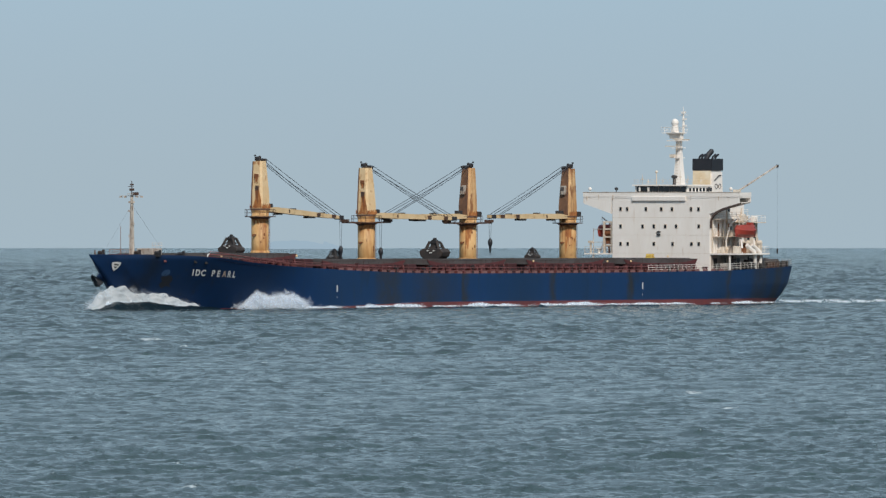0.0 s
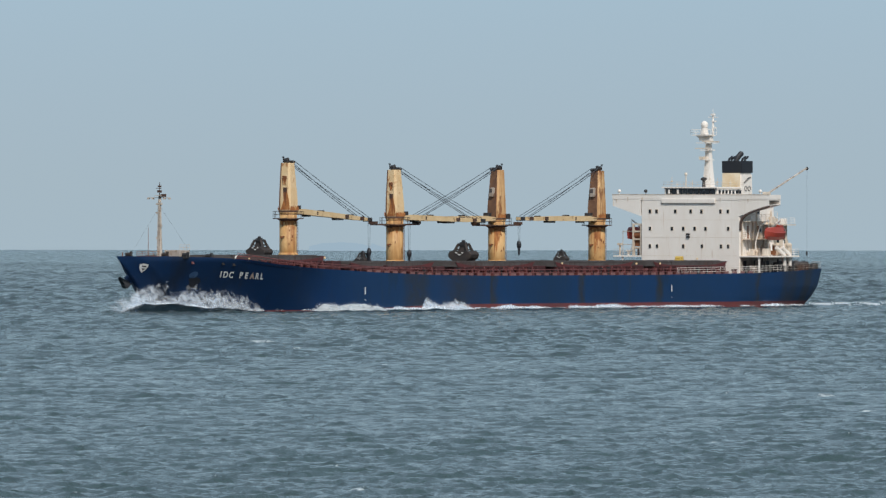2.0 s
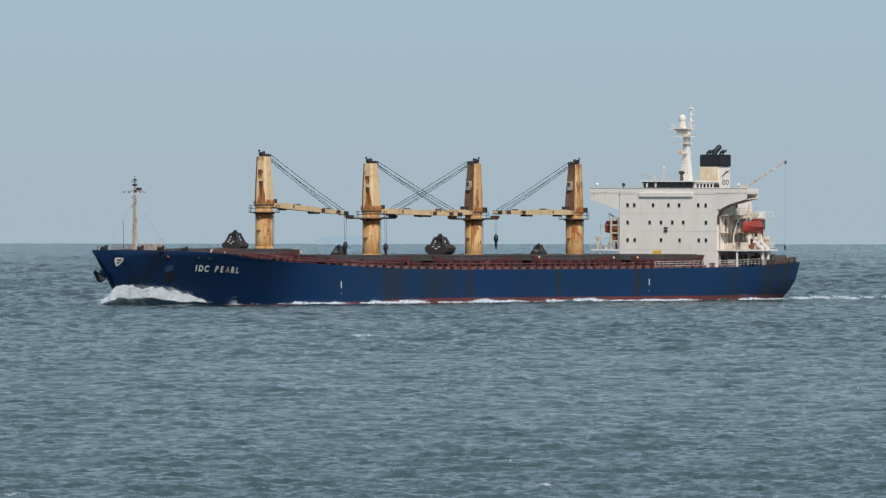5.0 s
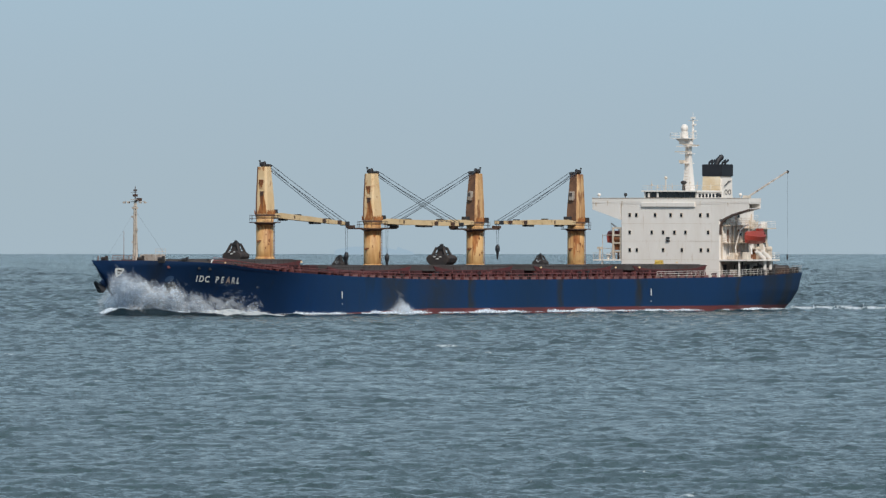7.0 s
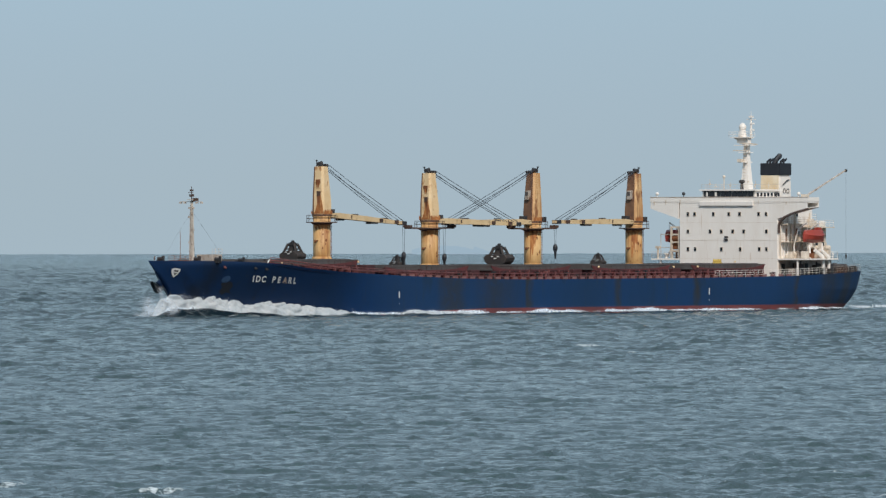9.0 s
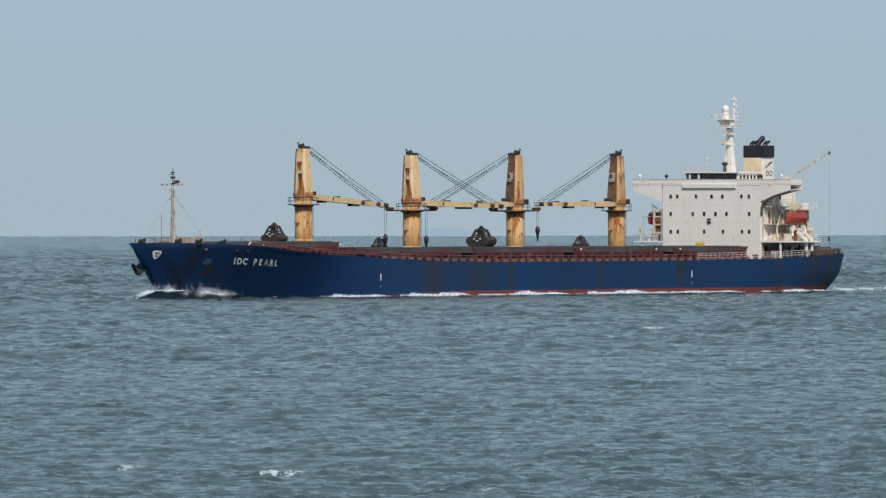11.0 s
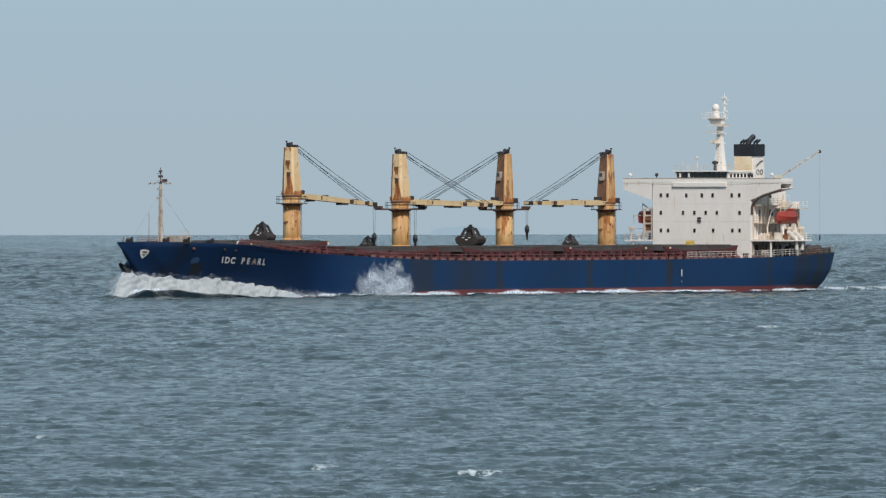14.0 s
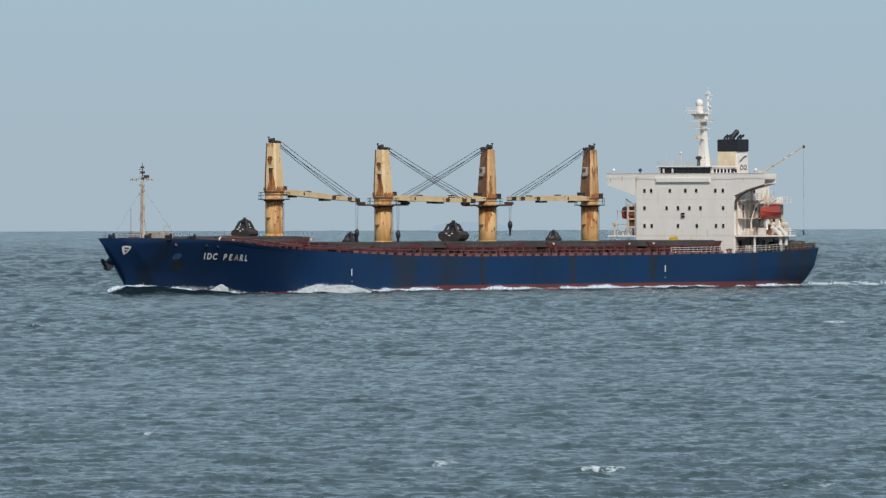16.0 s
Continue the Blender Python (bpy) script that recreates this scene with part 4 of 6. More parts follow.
crane(45.4, 8.6, 13.55, 14.65, 21.95, 1, 0.0, 13.35, 7.6, False)
crane(74.2, 7.4, 12.6, 13.7, 20.95, 1, -4.0, 13.15, 0, True)
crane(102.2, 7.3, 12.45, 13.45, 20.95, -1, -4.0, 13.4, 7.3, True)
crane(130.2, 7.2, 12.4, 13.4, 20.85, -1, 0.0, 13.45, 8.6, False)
# ---- bridge and accommodation ----
FACE = 156.6


def superstructure():
    bm = bmesh.new()
    box(bm, FACE, 166.5, -9.0, 8.8, 4.9, 16.75)
    bevel(bm, 0.08, 1)
    block = part("accommodation", bm, "white", SHIP, "white accommodation block with rows of small dark windows")
    # seams between decks
    bm = bmesh.new()
    for z in (7.7, 10.5, 13.2):
        box(bm, FACE - 0.02, FACE + 0.02, -9.0, 8.8, z - 0.012, z + 0.012)
    part("deck_seam", bm, "buff", block)
    rows = ((14.5, (7.2, 6.0, 2.6, -0.2, -2.15, -5.6, -6.95)), (11.85, (7.2, 3.2, 1.15, -0.9, -2.9, -7.0)), (9.15, (7.2, 5.9, 1.15, -2.25, -5.7, -7.0)))
    for z, vs in rows:
        for v in vs:
            bm = bmesh.new()
            box(bm, FACE - 0.06, FACE + 0.05, v - 0.24, v + 0.24, z - 0.32, z + 0.32)
            part("window", bm, "buff", block)
            bm = bmesh.new()
            box(bm, FACE - 0.09, FACE - 0.05, v - 0.19, v + 0.19, z - 0.27, z + 0.27)
            part("pane", bm, "glass", block)
    for z in (10.55, 11.0):
        bm = bmesh.new()
        box(bm, FACE - 0.2, FACE, -0.02, 0.55, z - 0.12, z + 0.14)
        part("vent", bm, "dark", block)
    # bridge deck with wings: tapered bracket fronts under each wing
    bm = bmesh.new()
    box(bm, FACE - 0.05, 160.0, -14.3, 14.0, 16.2, 16.5)
    for s, e in ((-1, -14.3), (1, 14.0)):
        inn = s * 8.9
        slab(bm, [(FACE - 0.05, inn, 13.75), (FACE - 0.05, e, 15.35), (FACE - 0.05, e, 16.3), (FACE - 0.05, inn, 16.3)], (0.2, 0, 0))
        slab(bm, [(159.8, inn, 14.2), (159.8, e, 15.5), (159.8, e, 16.3), (159.8, inn, 16.3)], (0.2, 0, 0))
        slab(bm, [(FACE + 0.1, inn, 13.85), (FACE + 0.1, e, 15.4), (159.9, e, 15.55), (159.9, inn, 14.3)], (0, 0, 0.1))
    part("bridge_wing", bm, "white", SHIP, "white bridge wings on tapered brackets")
    # bulwark round the bridge deck
    bm = bmesh.new()
    box(bm, FACE - 0.07, FACE + 0.05, -14.35, 14.05, 16.4, 17.05)
    for e in (-14.35, 14.0):
        box(bm, FACE, 160.0, e, e + 0.08, 16.4, 17.05)
    box(bm, 159.9, 160.0, -14.3, -9, 16.4, 17.0)
    part("bulwark", bm, "white", SHIP)
    bm = bmesh.new()
    box(bm, FACE - 0.12, FACE + 0.12, -14.4, 14.1, 17.05, 17.13)
    part("cap_rail", bm, "buff", SHIP)
    # wheelhouse
    bm = bmesh.new()
    box(bm, FACE + 0.5, 164.0, -4.6, 4.9, 16.4, 18.15)
    box(bm, FACE + 0.1, 164.5, -4.9, 5.2, 18.05, 18.25)
    wh = part("wheelhouse", bm, "white", SHIP, "white wheelhouse with a dark band of windows")
    for i in range(9):
        v = 4.55 - i * 1.0
        bm = bmesh.new()
        box(bm, FACE + 0.36, FACE + 0.5, v - 0.88, v + 0.0, 17.08, 17.98)
        part("window", bm, "glass", wh)
    for v in (4.0, 2.4):
        bm = bmesh.new()
        box(bm, FACE + 0.3, FACE + 0.37, v - 0.18, v + 0.14, 17.2, 17.85)
        part("chart_board", bm, "white", wh)
    bm = bmesh.new()
    box(bm, FACE + 0.34, FACE + 0.5, -4.6, 4.9, 17.0, 17.1)
    box(bm, FACE + 0.34, FACE + 0.5, -4.6, 4.9, 17.96, 18.06)
    part("window_band", bm, "dark", wh)
    for i in range(7):
        bm = bmesh.new()
        u = FACE + 1.0 + i * 0.98
        box(bm, u, u + 0.55, -4.66, -4.58, 17.2, 17.75)
        part("window", bm, "glass", wh)
    bm = bmesh.new()
    box(bm, FACE - 0.3, FACE - 0.06, -4.7, 5.0, 15.75, 16.45)
    bevel(bm, 0.05, 1)
    part("bridge_front", bm, "white", block)
    railing(SHIP, [(164.2, -4.8, 18.25), (FACE + 0.3, -4.8, 18.25), (FACE + 0.3, 5.0, 18.25), (164.2, 5.0, 18.25)], 0.75, 1.2, "buff", 2, 0.016)
    # compass platform clutter
    bm = bmesh.new()
    rod(bm, (158.5, 1.9, 18.2), (158.5, 1.9, 20.0), 0.08)
    ball(bm, (158.5, 1.9, 20.2), 0.24)
    part("dome_antenna", bm, "buff", SHIP)
    bm = bmesh.new()
    rod(bm, (159.5, -0.7, 18.2), (159.5, -0.7, 19.3), 0.28, 0.22)
    ball(bm, (159.5, -0.7, 19.45), (0.5, 0.5, 0.3))
    part("magnetic_compass", bm, "dark", SHIP)
    for u, v, hh in ((158.4, 4.4, 1.6), (158.2, 3.2, 0.9), (158.6, 0.8, 1.1), (159.2, -2.0, 2.2), (160.4, -2.6, 1.4), (161.6, -4.2, 1.2), (158.8, -3.4, 0.9)):
        bm = bmesh.new()
        rod(bm, (u, v, 18.2), (u, v, 18.2 + hh), 0.035, n=5)
        box(bm, u - 0.12, u + 0.12, v - 0.12, v + 0.12, 18.2 + hh * 0.5, 18.2 + hh * 0.62)
        part("aerial", bm, "buff", SHIP)
    # search lights on the wings
    for v in (13.0, 8.2, -12.6, -8.6):
        bm = bmesh.new()
        rod(bm, (FACE + 0.3, v, 17.0), (FACE + 0.3, v, 17.5), 0.06)
        ball(bm, (FACE + 0.3, v, 17.6), 0.28, 10)
        part("search_light", bm, "dark" if abs(v) < 9 else "white", SHIP)
    # radar mast
    bm = bmesh.new()
    loft(bm, [[(162.0 + a * w, b * w, z) for a, b in ((-1, -1), (1, -1), (1, 1), (-1, 1))] for z, w in ((18.2, 0.72), (21.8, 0.45), (26.2, 0.3))])
    mast = part("radar_mast", bm, "white", SHIP, "white tapered radar mast with platforms")
    for z, a, b in ((25.0, -1.1, 1.6), (23.9, -0.7, 0.8), (22.4, -0.5, 0.9), (26.2, -0.9, 2.4)):
        bm = bmesh.new()
        box(bm, 160.9, 162.9, a * 0.9, b, z - 0.06, z + 0.06)
        if z > 26:
            slab(bm, [(161.8, 0.5, 25.0), (161.8, 2.3, 26.15), (161.8, 0.5, 26.15)], (0.4, 0, 0))
        part("mast_platform", bm, "white", mast)
    railing(mast, [(162.8, -0.95, 26.25), (160.95, -0.95, 26.25), (160.95, 2.6, 26.25), (162.8, 2.6, 26.25)], 0.8, 0.9, "white", 2, 0.03)
    bm = bmesh.new()
    ball(bm, (162.0, 0.75, 27.75), (0.58, 0.58, 0.66), 14)
    rod(bm, (162.0, 0.75, 26.3), (162.0, 0.75, 27.3), 0.62, 0.52, 12)
    box(bm, 161.6, 162.5, -0.5, 1.5, 25.3, 26.3)
    part("radome", bm, "white", mast)
    bm = bmesh.new()
    rod(bm, (162.3, -0.6, 26.0), (162.3, -0.6, 29.4), 0.22, 0.12, 8)
    rod(bm, (162.3, -0.6, 29.4), (162.3, -0.6, 30.2), 0.05, 0.03, 6)
    box(bm, 162.2, 162.4, -1.4, 0.2, 28.9, 29.0)
    box(bm, 162.0, 162.6, -0.85, -0.35, 29.2, 29.5)
    for z in (27.2, 28.2):
        box(bm, 162.1, 162.5, -1.1, -0.5, z, z + 0.25)
    part("signal_pole", bm, "white", mast)
    bm = bmesh.new()
    box(bm, 161.0, 161.2, -2.4, 0.7, 25.15, 25.32, Matrix.Rotation(0.05, 4, "X") @ Matrix.Translation((0, 1.2, 0)))
    box(bm, 161.0, 161.2, -0.9, 1.9, 24.1, 24.24)
    box(bm, 160.8, 161.3, 0.2, 1.0, 22.45, 22.9)
    part("radar_scanner", bm, "buff", mast)
    bm = bmesh.new()
    for z in np.arange(18.6, 26, 0.45):
        rod(bm, (161.3, -0.25, z), (161.3, 0.25, z), 0.03, n=4)
    part("mast_ladder", bm, "buff", mast)


superstructure()


def aft_house():
    # engine casing and funnel
    bm = bmesh.new()
    box(bm, 166.5, 171.8, -6.5, 6.5, 4.9, 13.4)
    bevel(bm, 0.08, 1)
    casing = part("engine_casing", bm, "buff", SHIP, "stained white engine casing")
    bm = bmesh.new()
    loft(bm, [[(168.2, -2.0, 13.3), (171.75, -2.0, 13.3), (171.75, 1.8, 13.3), (168.2, 1.8, 13.3)], [(168.4, -1.85, 20.4), (171.7, -1.85, 20.4), (171.7, 1.6, 20.4), (168.4, 1.6, 20.4)]])
    bevel(bm, 0.2, 2)
    fun = part("funnel", bm, "white", SHIP, "white funnel with a wide black top band")
    bm = bmesh.new()
    box(bm, 168.36, 171.76, -1.9, 1.65, 20.4, 22.25)
    bevel(bm, 0.07, 2)
    part("black_band", bm, "black", fun)
    bm = bmesh.new()
    slab(bm, [(168.2, -1.8, 14.5), (168.2, 1.6, 14.5), (168.37, 1.5, 20.38), (168.37, -1.7, 20.38)], (-0.02, 0, 0))
    part("tinted_front", bm, material("ochre stained funnel paint", (0.80, 0.70, 0.55), (0.68, 0.48, 0.25), 0.35, 0.9, 0.6), fun)
    bm = bmesh.new()
    slab(bm, [(168.9, -2.0, 18.9), (170.3, -1.98, 19.7), (171.2, -1.96, 19.8), (170.2, -1.98, 19.45), (169.2, -2.0, 18.9)], (0, -0.05, 0))
    for k in range(2):
        for i in range(10):
            a, b = 0.628 * i, 0.628 * (i + 1)
            rod(bm, (169.6 + k * 1.0 + 0.36 * math.cos(a), -1.97, 18.0 + 0.36 * math.sin(a)), (169.6 + k * 1.0 + 0.36 * math.cos(b), -1.97, 18.0 + 0.36 * math.sin(b)), 0.05, n=4)
    part("funnel_mark", bm, "dark", fun)
    bm = bmesh.new()
    rod(bm, (170.0, 0.2, 22.0), (170.3, 0.0, 22.75), 0.42, n=12)
    rod(bm, (170.3, 0.0, 22.75), (170.9, -0.25, 23.35), 0.42, n=12)
    ball(bm, (170.9, -0.25, 23.35), 0.42)
    ball(bm, (170.3, 0.0, 22.75), 0.42)
    for v in (1.4, 0.9, -1.0, -1.5):
        rod(bm, (170.0, v, 22.0), (170.1, v, 22.5), 0.17, n=8)
        rod(bm, (170.1, v, 22.5), (170.8, v - 0.1, 22.9), 0.17, n=8)
    part("exhaust_pipe", bm, "black", fun)
    # upper port and starboard platforms between house and stern
    bm = bmesh.new()
    box(bm, FACE, 164.8, -14.0, -8.9, 7.5, 7.72)
    box(bm, FACE, 164.8, 8.7, 13.9, 7.5, 7.72)
    box(bm, 164.8, 172.0, -10.2, 9, 7.5, 7.72)
    part("boat_deck", bm, "white", SHIP, "white boat deck ledge on posts")
    bm = bmesh.new()
    box(bm, 163.6, 170.6, -10.4, -6.4, 12.35, 12.5)
    part("side_gallery", bm, "buff", SHIP)
    bm = bmesh.new()
    box(bm, 166.4, 170.6, 6.4, 10.4, 12.35, 12.5)
    part("side_gallery", bm, "buff", SHIP)
    bm = bmesh.new()
    box(bm, 166.5, 170.4, -9.0, -6.5, 7.7, 12.35)
    bevel(bm, 0.06, 1)
    part("side_house", bm, "buff", SHIP)
    for u, v, z in ((161.5, -9.05, 8.8), (164.0, -9.05, 8.8), (162.5, -9.05, 11.6), (165.2, -9.05, 11.6), (162.0, -9.05, 14.4), (167.6, -9.05, 9.9), (169.4, -9.05, 9.9)):
        bm = bmesh.new()
        box(bm, u - 0.3, u + 0.3, v - 0.03, v + 0.03, z - (1.0 if z < 9 else 0.3), z + (0.9 if z < 9 else 0.3))
        part("side_door" if z < 9 else "side_window", bm, "buff" if z < 9 else "glass", SHIP)
    for u in (FACE + 0.3, 164.4):
        for v in (-12.4, 12.4):
            bm = bmesh.new()
            box(bm, u - 0.11, u + 0.11, v - 0.11, v + 0.11, 4.9, 7.5)
            part("deck_post", bm, "white", SHIP)
    railing(SHIP, [(FACE + 0.1, 13.9, 7.7), (FACE + 0.1, 9, 7.7)], 1.0, 1.2, "mottle", 3, 0.025)
    railing(SHIP, [(164.7, -13.9, 7.7), (164.7, -10.2, 7.7), (171.9, -10.1, 7.7), (171.9, 8.9, 7.7)], 1.0, 1.5, "white", 3, 0.03)
    railing(SHIP, [(163.7, -10.3, 12.5), (170.5, -10.3, 12.5)], 1.0, 1.2, "white", 3, 0.03)
    railing(SHIP, [(166.6, -6.4, 13.4), (171.7, -6.4, 13.4), (171.7, 6.4, 13.4)], 1.0, 1.2, "white", 3, 0.03)
    # sloping stairs on the port side
    for a, b in (((160.2, -9.8, 7.75), (163.6, -9.8, 10.2)), ((166.8, -10.2, 10.3), (164.2, -10.2, 12.8))):
        bm = bmesh.new()
        a, b = Vector(a), Vector(b)
        for s in (-0.4, 0.4):
            rod(bm, a + Vector((0, s, 0)), b + Vector((0, s, 0)), 0.09, n=4)
            rod(bm, a + Vector((0, s, 0.95)), b + Vector((0, s, 0.95)), 0.035, n=4)
        for k in range(12):
            p = a.lerp(b, (k + 0.5) / 12)
            box(bm, p.x - 0.12, p.x + 0.12, p.y - 0.4, p.y + 0.4, p.z - 0.02, p.z + 0.02)
        part("stairs", bm, "buff", SHIP)
    # provision crane on the aft port corner
    bm = bmesh.new()
    rod(bm, (165.0, -8.6, 16.5), (165.0, -8.6, 17.3), 0.38, 0.3, 12)
    box(bm, 164.5, 165.6, -9.0, -8.2, 16.9, 17.5)
    pc = part("provision_crane", bm, "buff", SHIP, "small white stores crane with raised jib")
    bm = bmesh.new()
    loft(bm, [[Vector((165.2, -8.6 + a, 17.2 + b)) for a, b in ((-w, -w), (w, -w), (w, w), (-w, w))] for w in (0.12,)] +
         [[Vector((176.3, -8.8 + a, 21.15 + b)) for a, b in ((-0.1, -0.1), (0.1, -0.1), (0.1, 0.1), (-0.1, 0.1))]])
    part("jib", bm, "mottle", pc)
    bm = bmesh.new()
    ball(bm, (176.4, -8.8, 21.1), 0.26, 8)
    part("jib_sheave", bm, "dark", pc)
    bm = bmesh.new()
    rod(bm, (176.4, -8.8, 21.1), (176.4, -8.8, 8.2), 0.012, n=4)
    part("hoist_wire", bm, "wire", pc)
    bm = bmesh.new()
    ball(bm, (176.4, -8.8, 8.0), (0.14, 0.14, 0.45), 8)
    part("hoist_hook", bm, "dark", pc)
    # vents, drums and rafts round the casing
    rnd = random.Random(12)
    for k in range(22):
        u, v = rnd.uniform(158.0, 164), rnd.uniform(-11.0, -9.5)
        z = rnd.choice((7.72, 7.72, 10.3))
        if z > 10 and (u < 160.4 or v < -10.6):
            z = 7.72
        bm = bmesh.new()
        hh = rnd.uniform(0.5, 1.3)
        if k % 3:
            box(bm, u - 0.3, u + 0.3, v - 0.3, v + 0.3, z, z + hh)
            bevel(bm, 0.06, 1)
        else:
            rod(bm, (u, v, z), (u, v, z + hh), 0.2, n=10)
            ball(bm, (u, v, z + hh), 0.32, 10)
        part("deck_locker" if k % 3 else "ventilator", bm, rnd.choice(("buff", "cab", "rust", "buff")), SHIP)


aft_house()


def house_side():
    """Fittings on the port wall of the accommodation: a dark curved band under the wing, galleries, pipes, stores."""
    bm = bmesh.new()
    outer = [(-9.02, 11.6), (-9.06, 12.9), (-9.4, 13.6), (-10.1, 14.15), (-11.2, 14.6), (-12.6, 15.0), (-14.3, 15.42)]
    inner = [(-9.16, 11.6), (-9.22, 12.8), (-9.6, 13.42), (-10.25, 13.9), (-11.3, 14.32), (-12.65, 14.74), (-14.3, 15.17)]
    for (a, b), (c, d) in zip(zip(outer, outer[1:]), zip(inner, inner[1:])):
        slab(bm, [(FACE - 0.09, *a), (FACE - 0.09, *b), (FACE - 0.09, *d), (FACE - 0.09, *c)], (0.5, 0, 0))
    part("wing_band", bm, material("dark brown band paint", (0.07, 0.05, 0.045), (0.12, 0.075, 0.055), 0.8, 0.8, 0.7), SHIP)
    rnd = random.Random(21)
    for z in (10.25, 12.95):
        bm = bmesh.new()
        box(bm, FACE + 0.6, 163.4, -10.4, -8.95, z - 0.06, z + 0.06)
        part("side_gallery", bm, "buff", SHIP)
        railing(SHIP, [(FACE + 0.7, -8.95, z + 0.06), (FACE + 0.7, -10.3, z + 0.06), (163.3, -10.3, z + 0.06)], 1.0, 1.1, "buff", 3, 0.03)
    for k in range(9):
        u = FACE + 0.5 + k * 1.05
        bm = bmesh.new()
        rod(bm, (u, -9.15, 7.72), (u, -9.15, rnd.choice((10.1, 12.8, 14.6, 12.8))), rnd.uniform(0.06, 0.13), n=8)
        part("wall_pipe", bm, rnd.choice(("buff", "white", "white", "buff")), SHIP)
    for u, z0, z1 in ((FACE + 1.1, 7.8, 9.7), (FACE + 4.2, 7.8, 9.7), (FACE + 2.6, 10.4, 12.3), (FACE + 5.4, 10.4, 12.3), (FACE + 3.5, 13.05, 14.9)):
        bm = bmesh.new()
        box(bm, u - 0.38, u + 0.38, -9.05, -8.98, z0, z1)
        part("steel_door", bm, rnd.choice(("rust", "buff", "white")), SHIP)
    for u, v, z, w, hh, m in ((158.2, -12.9, 7.72, 0.5, 1.1, "buff"), (159.6, -13.2, 7.72, 0.35, 0.8, "rust"), (163.9, -11.6, 7.72, 0.5, 1.4, "buff"), (165.5, -9.6, 7.72, 0.45, 1.7, "buff"), (167.5, -9.6, 7.72, 0.4, 1.1, "rust"), (169.4, -9.7, 7.72, 0.5, 1.5, "buff"), (171.0, -8.0, 7.72, 0.5, 2.4, "buff"), (168.6, -9.4, 12.5, 0.4, 0.9, "white"), (165.0, -9.6, 12.5, 0.4, 1.2, "buff")):
        bm = bmesh.new()
        box(bm, u - w, u + w, v - w, v + w, z, z + hh)
        bevel(bm, 0.08, 1)
        part("deck_locker", bm, m, SHIP)
    for u, v, z in ((164.5, -12.9, 7.72), (170.4, -9.5, 7.72), (166.6, -9.7, 7.72)):
        bm = bmesh.new()
        rod(bm, (u, v, z), (u, v, z + 1.5), 0.22, n=10)
        ball(bm, (u - 0.1, v, z + 1.6), 0.38, 10)
        part("ventilator", bm, "buff", SHIP)
    # rust drips under the bridge front and on the bulwark
    for v, z, w, hh in ((11.2, 16.3, 0.12, 0.9), (8.6, 16.2, 0.09, 0.8), (5.0, 15.6, 0.1, 0.5), (-5.6, 16.2, 0.08, 0.7), (-10.6, 16.0, 0.1, 0.5), (0.9, 15.6, 0.07, 0.4), (13.3, 16.0, 0.15, 0.5)):
        bm = bmesh.new()
        slab(bm, [(FACE - 0.1, v - w, z + 0.4), (FACE - 0.1, v + w, z + 0.4), (FACE - 0.1, v + w * 0.3, z - hh * 0.5), (FACE - 0.1, v - w * 0.2, z - hh * 0.3)], (-0.012, 0, 0))
        part("rust_drip", bm, "buff", SHIP)


house_side()


